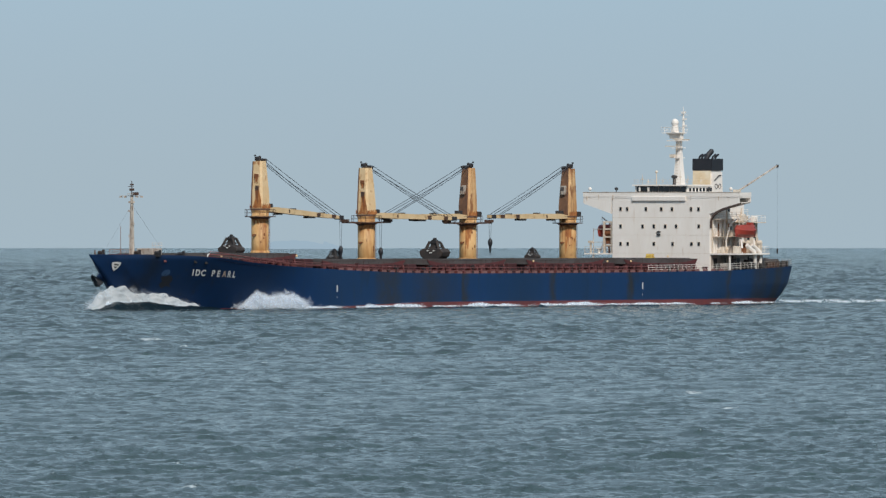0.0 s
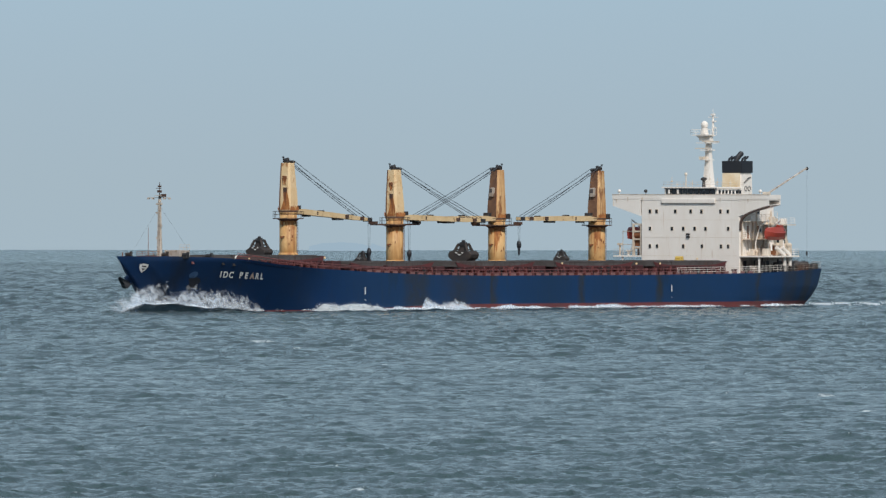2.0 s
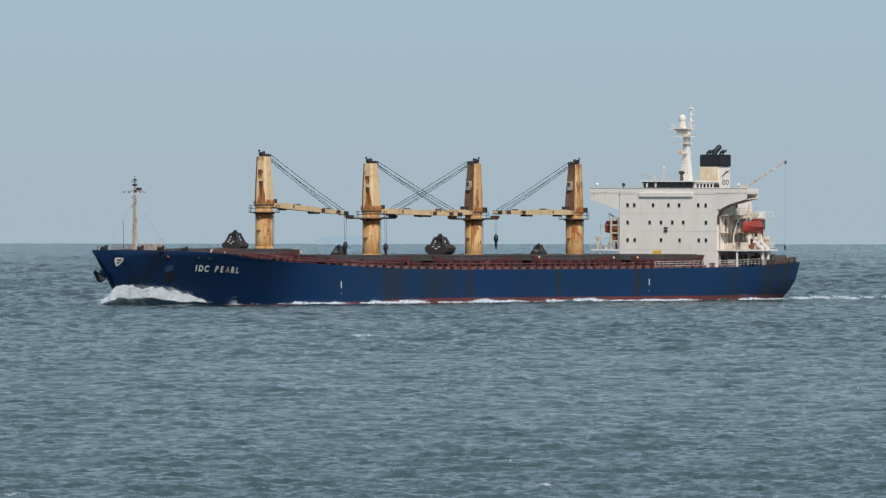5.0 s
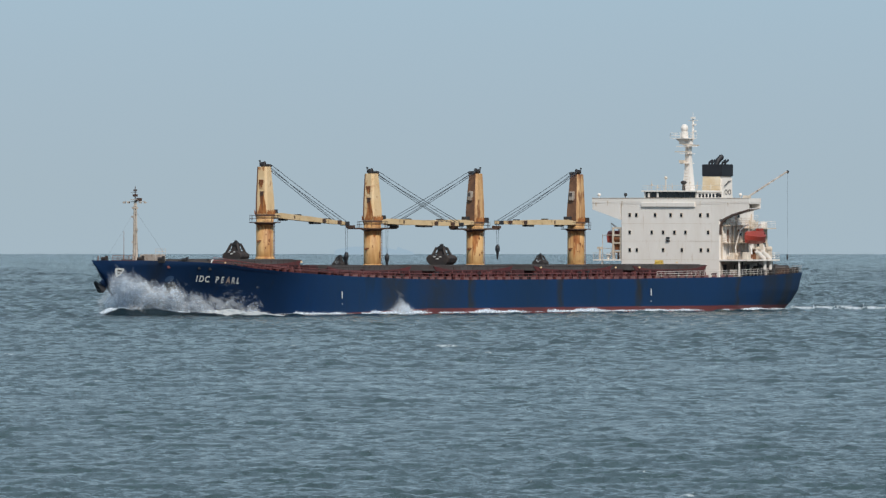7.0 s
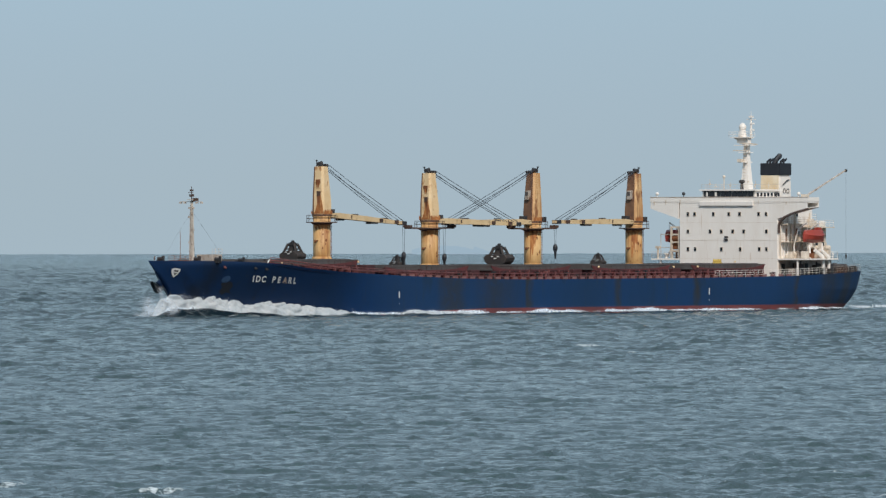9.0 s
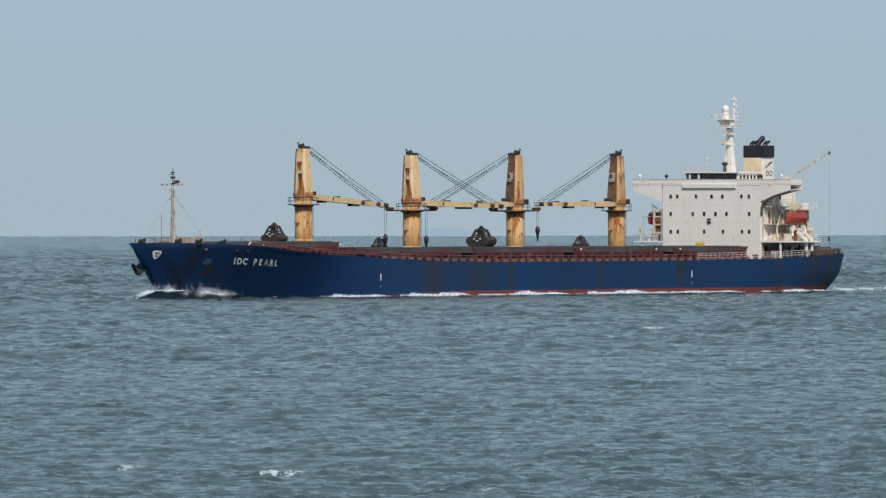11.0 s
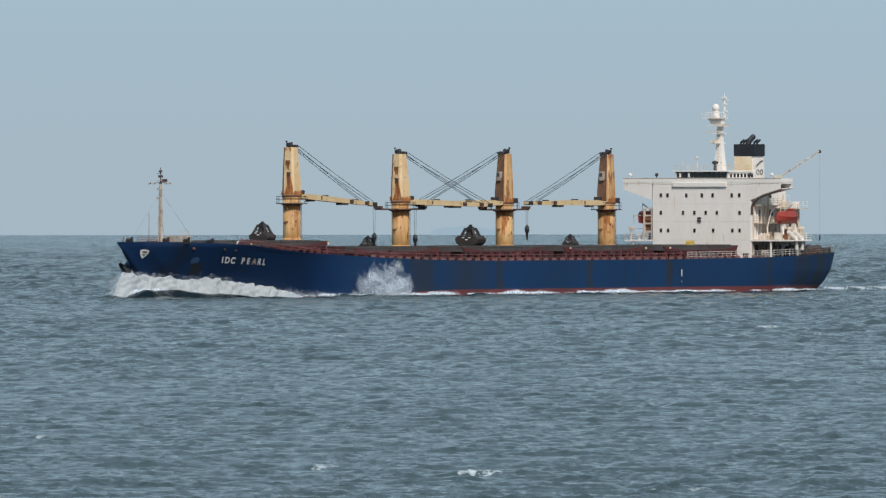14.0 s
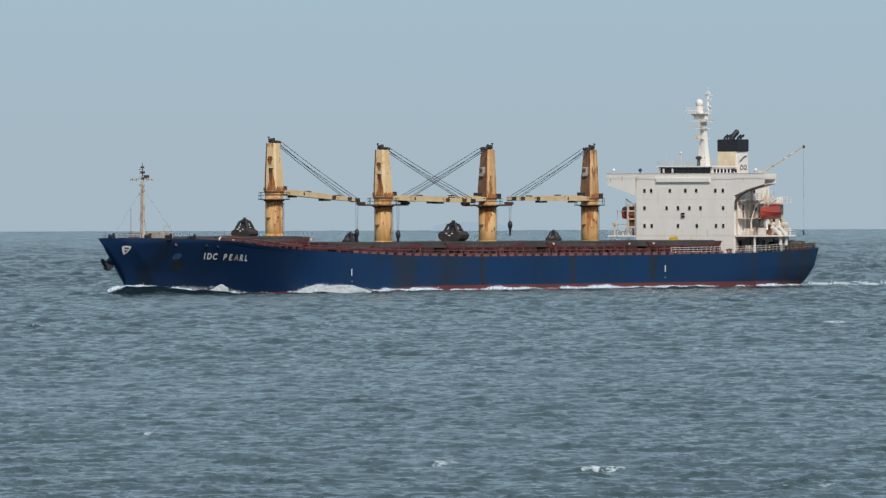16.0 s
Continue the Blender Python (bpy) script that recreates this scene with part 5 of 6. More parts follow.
def boat_deck_gear():
    # grey sheet paints the shade under the boat deck; gear on its starboard side
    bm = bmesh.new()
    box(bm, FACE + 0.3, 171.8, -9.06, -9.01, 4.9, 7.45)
    part("shelter_shade", bm, "cab", SHIP)
    # door openings added as dark panels, their shade painted in
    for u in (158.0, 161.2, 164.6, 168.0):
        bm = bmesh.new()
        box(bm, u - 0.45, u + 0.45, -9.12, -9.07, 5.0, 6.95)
        part("dark_doorway", bm, "dark", SHIP)
    # winches, drums and pipes stowed in the shelter
    rnd = random.Random(33)
    for k in range(9):
        u, v = 157.8 + k * 1.25, rnd.uniform(-12.6, -10.2)
        z, hh = deck_z(u) - 0.25, rnd.uniform(0.9, 2.0)
        bm = bmesh.new()
        if k % 3 == 0:
            rod(bm, (u, v - 0.6, z + 0.7), (u, v + 0.6, z + 0.7), 0.55, n=14)
            box(bm, u - 0.6, u + 0.6, v - 0.7, v + 0.7, z, z + 0.25)
            box(bm, u - 0.3, u + 0.3, v + 0.6, v + 0.9, z, z + 1.3)
        else:
            box(bm, u - 0.42, u + 0.42, v - 0.5, v + 0.5, z, z + hh)
            bevel(bm, 0.07, 1)
            rod(bm, (u + 0.2, v, z + hh - 0.05), (u + 0.2, v, z + hh + 0.5), 0.12, n=8)
        part("mooring_winch" if k % 3 == 0 else "deck_locker", bm, rnd.choice(("dark", "grey", "cab", "grey")), SHIP)
    for u, v, hh, m in ((157.4, 13.2, 1.9, "buff"), (158.6, 10.6, 1.2, "rust"), (157.3, 11.6, 0.8, "white"), (160.0, 9.6, 3.6, "buff"), (158.2, 9.4, 3.9, "white")):
        bm = bmesh.new()
        rod(bm, (u, v, 7.72), (u, v, 7.72 + hh), 0.16, n=8)
        box(bm, u - 0.3, u + 0.3, v - 0.3, v + 0.3, 7.72 + hh * 0.8, 7.72 + hh)
        part("deck_gear", bm, m, SHIP)
    bm = bmesh.new()
    for z in (9.4, 11.4):
        rod(bm, (157.6, 9.3, z), (157.6, 12.8, z), 0.05, n=6)
    for v in (9.3, 10.6, 12.8):
        rod(bm, (157.6, v, 7.72), (157.6, v, 11.5), 0.06, n=6)
    part("davit_frame", bm, "mottle", SHIP)
    bm = bmesh.new()
    for a, b in ((9.0, 9.25), (10.4, 10.65)):
        box(bm, 156.9, 157.2, a, b, 7.72, 12.6)
    for z in (8.9, 10.2, 11.4, 12.5):
        box(bm, 156.95, 157.15, 9.0, 10.65, z - 0.12, z + 0.12)
    part("davit_tower", bm, "buff", SHIP)
    bm = bmesh.new()
    box(bm, 157.3, 158.3, 9.0, 10.4, 9.1, 10.4)
    rod(bm, (157.4, 9.2, 10.8), (157.4, 10.6, 10.8), 0.45, n=12)
    bevel(bm, 0.05, 1)
    part("boat_winch", bm, "rust", SHIP)


boat_deck_gear()


RIDERS = []      # things that lie on the ship and go along with it


def lifeboat(u, v, s):
    """Enclosed lifeboat in its davits."""
    bm = bmesh.new()
    rings = []
    for k in range(13):
        q = k / 12
        x = -2.9 + 5.8 * q
        w = 1.0 * (1 - abs(2 * q - 1) ** 2.6) + 0.1
        sh = 0.25 * abs(2 * q - 1) ** 2
        cab = 0.8 * max(0, 1 - abs(2 * q - 1) ** 5)
        rings.append([(u + x, v + a * w, 10.25 + zz) for a, zz in ((0, sh * 0.8 - 0.15), (0.7, 0.3 + sh), (1, 0.95 + sh), (0.85, 1.05 + sh), (0.6, 1.05 + cab), (-0.6, 1.05 + cab), (-0.85, 1.05 + sh), (-1, 0.95 + sh), (-0.7, 0.3 + sh))])
    loft(bm, rings)
    boat = part("lifeboat", bm, "orange", None)
    tagged(boat, "red orange enclosed lifeboat hung in davits", "lifeboat", "lifeboats in davits")
    RIDERS.append(boat)
    bm = bmesh.new()
    box(bm, u + 0.8, u + 1.8, v - 0.45, v + 0.45, 12.0, 12.45)
    bevel(bm, 0.12, 2)
    part("steering_hatch", bm, "orange", boat)
    bm = bmesh.new()
    for k in range(-1, 3):
        box(bm, u + k * 0.8 - 0.12, u + k * 0.8 + 0.12, v - 0.74, v + 0.74, 11.55, 11.72)
    part("port_light", bm, "glass", boat)
    for d in (-1.8, 1.8):
        bm = bmesh.new()
        pts = [(u + d, v - s * 2.2, 7.7), (u + d, v - s * 2.4, 9.6), (u + d, v - s * 1.6, 12.2), (u + d, v, 13.2)]
        for a, b in zip(pts, pts[1:]):
            rod(bm, a, b, 0.11, n=6)
        rod(bm, (u + d, v, 13.2), (u + d, v, 12.0), 0.04, n=5)
        part("davit", bm, "white", SHIP)
        bm = bmesh.new()
        rod(bm, (u + d, v + s * 0.6, 7.7), (u + d + 0.9, v - s * 0.2, 10.0), 0.14, n=6)
        part("cradle_leg", bm, "white", SHIP)


lifeboat(161.1, -12.6, -1)
lifeboat(161.5, 12.6, 1)


def legs_below_boat():
    for u in (162.6, 164.2):
        bm = bmesh.new()
        rod(bm, (u - 1.6, -12.9, 9.0), (u, -13.3, 7.9), 0.3, n=10)
        rod(bm, (u, -13.3, 7.9), (u + 0.15, -13.3, 6.2), 0.3, 0.24, n=10)
        part("boat_skid", bm, "white", SHIP)


legs_below_boat()


def stern_gear():
    rnd = random.Random(5)
    line = [(u, -half_beam(u, deck_z(u)) + 0.15, deck_z(u)) for u in np.linspace(131, 181.0, 42)]
    railing(SHIP, line[:28], 1.0, 1.4, "white", 3, 0.03)
    railing(SHIP, line[27:], 1.0, 1.4, "cab", 3, 0.018)
    line = [(u, half_beam(u, deck_z(u)) - 0.15, deck_z(u)) for u in np.linspace(160, 181.0, 18)]
    railing(SHIP, line, 1.0, 1.5, "rust", 3, 0.03)
    for u, v in ((175.8, -4.5), (176.6, 2.5), (177.4, -7.2), (178.6, -1.0)):
        bm = bmesh.new()
        z = deck_z(u) - 0.25
        box(bm, u - 0.9, u + 0.9, v - 1.1, v + 1.1, z, z + 0.35)
        rod(bm, (u, v - 1.0, z + 0.8), (u, v + 1.0, z + 0.8), 0.55, n=14)
        box(bm, u - 0.4, u + 0.4, v + 0.9, v + 1.3, z + 0.3, z + 1.5)
        part("mooring_winch", bm, "grey" if v < 0 else "dark", SHIP)
    for k in range(10):
        u = 170.5 + k
        v = -half_beam(u, 5.5) + rnd.uniform(0.8, 1.4)
        z = deck_z(u) - 0.25
        bm = bmesh.new()
        for d in (-0.35, 0.35):
            rod(bm, (u + d, v, z), (u + d, v, z + 0.95), 0.2, n=10)
            rod(bm, (u + d, v, z + 0.9), (u + d, v, z + 1.0), 0.27, n=10)
        part("bollard", bm, rnd.choice(("grey", "dark", "brown")), SHIP)


stern_gear()

# ---- fore deck ----
def fore_deck():
    bm = bmesh.new()
    loft(bm, [[(11.3 + a * w, b * w, z) for a, b in ((-1, -1), (1, -1), (1, 1), (-1, 1))] for z, w in ((7.4, 0.30), (12, 0.23), (16.8, 0.16))])
    mast = part("foremast", bm, "mottle", SHIP, "pale rust streaked foremast with cross yard")
    bm = bmesh.new()
    box(bm, 11.2, 11.4, -1.8, 2.0, 16.62, 16.70)
    for v in (-1.75, -0.9, 1.2, 1.95):
        box(bm, 11.1, 11.5, v - 0.13, v + 0.13, 16.40, 16.62)
    box(bm, 10.8, 11.8, -0.5, 0.5, 16.9, 17.0)
    part("cross_yard", bm, "mottle", mast)
    bm = bmesh.new()
    rod(bm, (11.3, 0, 16.8), (11.3, 0, 18.9), 0.09, 0.05, 6)
    box(bm, 11.1, 11.5, -0.3, 0.3, 17.4, 17.75)
    box(bm, 11.1, 11.5, -0.2, 0.2, 18.2, 18.45)
    box(bm, 11.1, 11.6, -1.0, -0.3, 16.75, 17.2)
    box(bm, 11.2, 11.4, -0.25, 0.6, 18.0, 18.08)
    part("mast_light", bm, "brown", mast)
    for z, a, b in ((10.6, -0.1, 0.45), (12.4, -0.42, 0.1), (14.3, -0.1, 0.5), (15.6, -0.45, 0.45)):
        bm = bmesh.new()
        box(bm, 11.05, 11.4, a, b, z, z + 0.28)
        part("mast_step", bm, "mottle", mast)
    bm = bmesh.new()
    for s in (-0.16, 0.16):
        rod(bm, (10.85, s - 0.3, 7.6), (11.0, s - 0.25, 16.4), 0.03, n=4)
    for k in range(22):
        rod(bm, (10.88 + k * 0.006, -0.46 + k * 0.002, 7.9 + k * 0.39), (10.88 + k * 0.006, -0.14 + k * 0.002, 7.9 + k * 0.39), 0.025, n=4)
    part("mast_ladder", bm, "buff", mast)
    for p in ((17.5, -1.6, 8.2), (4.0, 0.4, 8.0), (17.5, 3.6, 8.0)):
        bm = bmesh.new()
        rod(bm, (11.3, 0, 15.4), p, 0.012, n=4)
        part("mast_stay", bm, "wire", mast)
    bm = bmesh.new()
    rod(bm, (5.4, -2.0, 7.7), (5.4, -2.0, 12.3), 0.05, 0.03, 6)
    part("jack_staff", bm, "rust", SHIP)
    bm = bmesh.new()
    box(bm, 11.9, 14.5, -3.2, -0.4, 7.3, 8.95)
    bevel(bm, 0.06, 1)
    part("fore_store", bm, "cab", SHIP, "small grey deck store")
    railing(SHIP, [(11.9, -3.2, 8.95), (14.5, -3.2, 8.95)], 0.8, 1.0, "buff", 2, 0.025)
    railing(SHIP, [(3.6, -1.2, 7.8), (6.4, -3.2, 7.75)], 1.0, 0.8, "rust", 3, 0.035)
    railing(SHIP, [(3.5, 1.2, 7.85), (8.0, 4.4, 7.7)], 0.9, 0.9, "rust", 3, 0.03)
    # windlasses and breakwater
    for u, v in ((7.6, -3.4), (7.6, 3.0), (9.4, -5.8), (16.0, -5.0), (17.4, -8.2), (21.5, -10.4), (13.2, -7.4)):
        bm = bmesh.new()
        z = deck_z(u) - 0.25
        box(bm, u - 0.4, u + 0.4, v - 0.45, v + 0.45, z, z + 0.3)
        rod(bm, (u, v - 0.4, z + 0.5), (u, v + 0.4, z + 0.5), 0.28, n=14)
        box(bm, u - 0.18, u + 0.18, v - 0.6, v - 0.36, z + 0.2, z + 0.95)
        part("windlass", bm, "dark" if u > 9 else "grab", SHIP)
    bm = bmesh.new()
    for s in (-1, 1):
        slab(bm, [(15.0, s * 0.0, 7.0), (17.2, s * 9.5, 7.0), (17.2, s * 9.5, 8.0), (15.0, 0, 8.15)], (0.12, 0, 0))
    part("breakwater", bm, "grey", SHIP, "grey steel breakwater across the fore deck")
    # side rail, walkway pipe and deck lamps along the port side
    line = [(u, -half_beam(u, deck_z(u)) + 0.2, deck_z(u)) for u in np.linspace(16.5, 131, 75)]
    railing(SHIP, line, 0.85, 1.6, "rail", 2, 0.045)
    bm = bmesh.new()
    pts = [(16.6, 8.05), (20, 8.0), (34, 6.65), (44, 6.3), (60, 6.05)]
    q = [Vector((u, -half_beam(u, deck_z(u)) + 0.45, z)) for u, z in pts]
    for a, b in zip(q, q[1:]):
        rod(bm, a, b, 0.09, n=6)
    part("hand_line", bm, "rail", SHIP)
    bm = bmesh.new()
    q0 = q[0]
    for k in range(6):
        a = math.pi * k / 5
        rod(bm, q0 + Vector((-0.5 * math.sin(a), 0, -0.35 + 0.45 * math.cos(a))), q0 + Vector((-0.5 * math.sin(a + 0.63), 0, -0.35 + 0.45 * math.cos(a + 0.63))), 0.09, n=6)
    part("gooseneck_vent", bm, "letters", SHIP)
    for u, v, z in ((21.5, -9.0, 7.75), (42.2, -8.6, 7.75), (106.5, -9.0, 6.7), (134.0, -9.0, 6.6), (127.0, -9.2, 6.6), (144.5, -9.0, 7.3)):
        bm = bmesh.new()
        ball(bm, (u, v, z), (0.17, 0.17, 0.16), 8)
        part("deck_lamp", bm, "lamp", SHIP)
    # pale plates between the freeing ports along the deck side
    rnd = random.Random(3)
    for k in range(47):
        u = 46 + k * 2.3
        v = -half_beam(u, 5) + 0.12
        z = deck_z(u) - 0.04
        bm = bmesh.new()
        box(bm, u - 0.62 + rnd.uniform(-0.08, 0.08), u + 0.62 + rnd.uniform(-0.08, 0.08), v - 0.04, v + 0.04, z, z + 0.38)
        part("bulwark_plate", bm, "dash", SHIP)
    for k in range(40):
        u = 47 + k * 2.7 + rnd.uniform(-0.8, 0.8)
        v = -half_beam(u, 5) + rnd.uniform(2.0, 4.0)
        bm = bmesh.new()
        z = deck_z(u) - 0.25
        hh = rnd.uniform(0.7, 1.5)
        rod(bm, (u, v, z), (u, v, z + hh), 0.12, n=8)
        box(bm, u - 0.25, u + 0.25, v - 0.25, v + 0.25, z + hh - 0.2, z + hh + 0.1)
        part("vent_pipe", bm, rnd.choice(("red", "rail", "dark", "red")), SHIP)
    for u in (47.5, 75.6, 103.4, 131.0):
        for v in (-6.4, -3.8, 4.5):
            bm = bmesh.new()
            box(bm, u - 1.3, u + 1.0, v - 1.0, v + 1.0, 4.7, 6.4 + (0.9 if u < 50 else 0))
            bevel(bm, 0.08, 1)
            part("mast_house", bm, "dark" if v > -5 else "red", SHIP)


fore_deck()


# ---- yellow gear left on the aft hatch cover ----
def hatch_gear():
    ob = thing("lifting_gear", "small yellow lifting gear lying on a grey hatch cover", "lifting gear")
    bm = bmesh.new()
    box(bm, -0.8, 0.8, -0.5, 0.5, 0.0, 0.22)
    bevel(bm, 0.05, 1)
    part("base", bm, "gear", ob)
    for x in (-0.5, 0.45):
        bm = bmesh.new()
        rod(bm, (x, -0.4, 0.42), (x, 0.4, 0.42), 0.26, n=12)
        part("drum", bm, "gear", ob)
    return ob, (147.0, -4.2, 6.98, 10)


# ---- grabs standing on the hatch covers ----
def grab(u, v, z, s, turn, label, bulge=0.0):
    ob = thing("grab_bucket", label, "grab", "grabs on the hatch covers")
    for side in (-1, 1):
        bm = bmesh.new()
        prof = [(-1.75 + 0.1 * bulge, 0.45), (-1.45 + 0.35 * bulge, 0.05), (1.45 - 0.35 * bulge, 0.05), (1.75 - 0.1 * bulge, 0.45), (1.7 + 0.15 * bulge, 0.85 + 0.15 * bulge), (0.8 + 0.6 * bulge, 1.35 + 0.1 * bulge), (-0.8 - 0.6 * bulge, 1.35 + 0.1 * bulge), (-1.7 - 0.15 * bulge, 0.85 + 0.15 * bulge)]
        slab(bm, [(0.03 * side, y * s, q * s) for y, q in prof], (1.15 * side * s, 0, 0))
        bevel(bm, 0.07, 1)
        part("jaw", bm, "grab", ob)
    for a in (-1, 1):
        for b in (-1, 1):
            bm = bmesh.new()
            rod(bm, (a * 0.85 * s, b * 1.15 * s, 1.05 * s), (a * 0.42 * s, b * 0.55 * s, 2.4 * s), 0.2 * s, n=6)
            rod(bm, (a * 0.66 * s, b * 0.9 * s, 1.62 * s), (a * 0.3 * s, b * 0.3 * s, 1.62 * s), 0.1 * s, n=6)
            part("tie_rod", bm, "grab", ob)
    bm = bmesh.new()
    loft(bm, [[(a * s, b * s, q * s) for a, b in ((-w, -w), (w, -w), (w, w), (-w, w))] for q, w in ((1.2, 0.6), (1.6, 0.46), (2.15, 0.4))])
    part("sheave_box", bm, "grab", ob)
    bm = bmesh.new()
    box(bm, -0.58 * s, 0.58 * s, -0.66 * s, 0.66 * s, 2.1 * s, 2.5 * s)
    bevel(bm, 0.1, 2)
    box(bm, -0.3 * s, 0.3 * s, -0.4 * s, 0.4 * s, 2.48 * s, 2.66 * s)
    rod(bm, (0, -0.2 * s, 2.74 * s), (0, 0.2 * s, 2.74 * s), 0.2 * s, n=12)
    part("head", bm, "dark", ob)
    for x0, x1, zz in ((-0.62, -0.3, 1.18), (0.3, 0.62, 1.18), (-0.2, 0.2, 0.92)):
        bm = bmesh.new()
        box(bm, -1.21 * s, -1.17 * s, x0 * s, x1 * s, (zz - 0.07) * s, (zz + 0.05) * s)
        part("paint_mark", bm, "letters", ob)
    return ob, (u, v, z, turn)


GRABS = [grab(38.6, 0.6, 8.08, 0.97, 0, "dark brown clamshell grab with white marks on a hatch cover"),
         grab(93.5, 0.3, 7.03, 1.1, 4, "large dark clamshell grab with white marks on a hatch cover", 1.0),
         grab(67.3, 1.2, 6.9, 0.62, -8, "small dark clamshell grab beside a hook block"),
         grab(121.8, 1.0, 6.95, 0.62, 6, "small dark clamshell grab on a grey hatch cover"),
         hatch_gear()]
# ---- white water ----
def half_beam_out(u, off):
    return half_beam(u, 0.0) + off if u > 7.05 else off * max(0.0, (u + 6) / 13.05)


def along(rel, off=1.3):
    """Place u on the port waterline that lies rel tenth-metres of view width aft of the stem head."""
    lo, hi = -9.0, 150.0
    for _ in range(40):
        mid = (lo + hi) / 2
        if 6.52 * mid + 10.05 * half_beam_out(mid, off) < rel:
            lo = mid
        else:
            hi = mid
    return lo


TABLE = np.array([(r, along(r)) for r in range(-40, 900, 10)])
WIDE = np.array([half_beam_out(u, 1.3) for u in TABLE[:, 1]])


def on_water(rel):
    u = np.interp(rel, TABLE[:, 0], TABLE[:, 1])
    return u, np.interp(rel, TABLE[:, 0], WIDE)


def drops(cloud, sizes, seed, name="spray", mats=None, kind=None, long=1.0, core=None):
    """Very many tiny flakes of water at the given points, round a solid core of foam (points, triangles) if one is given."""
    rnd = np.random.RandomState(seed)
    n = len(cloud)
    # flakes lie roughly square to the light, as the bright skin of a cloud of drops does
    k = np.array([-0.42, -0.62, 0.66]) + 0.25 * rnd.randn(n, 3)
    k /= np.linalg.norm(k, axis=1)[:, None]
    a = np.cross(k, rnd.randn(n, 3))
    a /= np.linalg.norm(a, axis=1)[:, None]
    b = np.cross(k, a)
    s = sizes[:, None]
    if long > 1:
        # flung upwards: flakes drawn out along their flight
        up = np.array([0.12, 0.0, 1.0]) + 0.22 * rnd.randn(n, 3)
        a = up - k * (up * k).sum(1)[:, None]
        a /= np.linalg.norm(a, axis=1)[:, None]
        b = np.cross(k, a) / math.sqrt(long)
        a = a * long
    v = np.stack([cloud + a * s, cloud + (-0.5 * a + 0.87 * b) * s, cloud + (-0.5 * a - 0.87 * b) * s], 1)
    v, tris, corner = v.reshape(-1, 3), np.arange(3 * n).reshape(-1, 3), np.tile(np.eye(3), (n, 1))
    solid = np.zeros(n, bool)
    if core is not None:
        tris = np.concatenate([tris, core[1] + len(v)])
        v, corner = np.concatenate([v, core[0]]), np.concatenate([corner, np.zeros_like(core[0])])
        solid = np.arange(len(tris)) >= n
        kind = np.concatenate([kind, np.full(len(core[1]), 2)])
    me = numpy_mesh(name, v, tris, mats or [DROPS], smooth=False)
    rim = me.attributes.new("rim", "FLOAT_VECTOR", "POINT")
    rim.data.foreach_set("vector", corner.astype(np.float32).ravel())
    if kind is not None:
        me.polygons.foreach_set("material_index", kind.astype(np.int32))
        me.polygons.foreach_set("use_smooth", solid)
    return new(name, me)


def billow(rnd, p, q, sizes):
    """Rounded heads with creases between them, at several sizes; 0 to 1."""
    total, weight = 0.0, 0.0
    for size in sizes:
        for _ in range(3):
            a = rnd.rand() * math.pi
            total = total + size * np.abs(np.sin(math.pi * (p * math.cos(a) + q * math.sin(a)) / size + 6.3 * rnd.rand() + 0.9 * np.sin(p * 1.3 / size + q)))
            weight += size
    return total / weight


def roll(seed, outline):
    """Solid core of a foaming roll along the bow: a ridge of rounded heads, ragged along its top."""
    rnd = np.random.RandomState(seed + 500)
    xs, hs = [p[0] for p in outline], [p[1] for p in outline]
    cols, rows = int((xs[-1] - xs[0]) / 1.3), 30
    r = np.linspace(xs[0], xs[-1], cols)
    top = np.interp(r, xs, hs) * (0.50 + 0.68 * billow(rnd, r / 12, 0 * r, (3.4, 1.8, 0.9))) * np.clip(np.minimum(r - xs[0], xs[-1] - r) / 14, 0.05, 1) ** 0.6
    s = np.linspace(0, 1, rows)[:, None]
    # up the outer face, over the crest, down towards the plating
    z = np.where(s < 0.75, np.sin(np.minimum(s / 0.75, 1) * math.pi / 2) * (top + 0.5) - 0.5, top * (1 - ((s - 0.75) / 0.25) ** 2 * 0.8))
    lump = billow(rnd, r[None, :] / 12 + 0 * s, z + 2 * s, (2.2, 1.1, 0.55))
    off = 1.5 - 2.2 * s + 1.0 * (lump - 0.5)
    z = z + 0.35 * (lump - 0.5) * np.clip(top, 0.2, 1.5)
    u, w = on_water(r)
    verts = np.stack([np.broadcast_to(u, z.shape), -(w + off), z], -1).reshape(-1, 3)
    q = grid_quads(rows, cols)
    return verts, np.concatenate([q[:, [0, 1, 2]], q[:, [0, 2, 3]]])


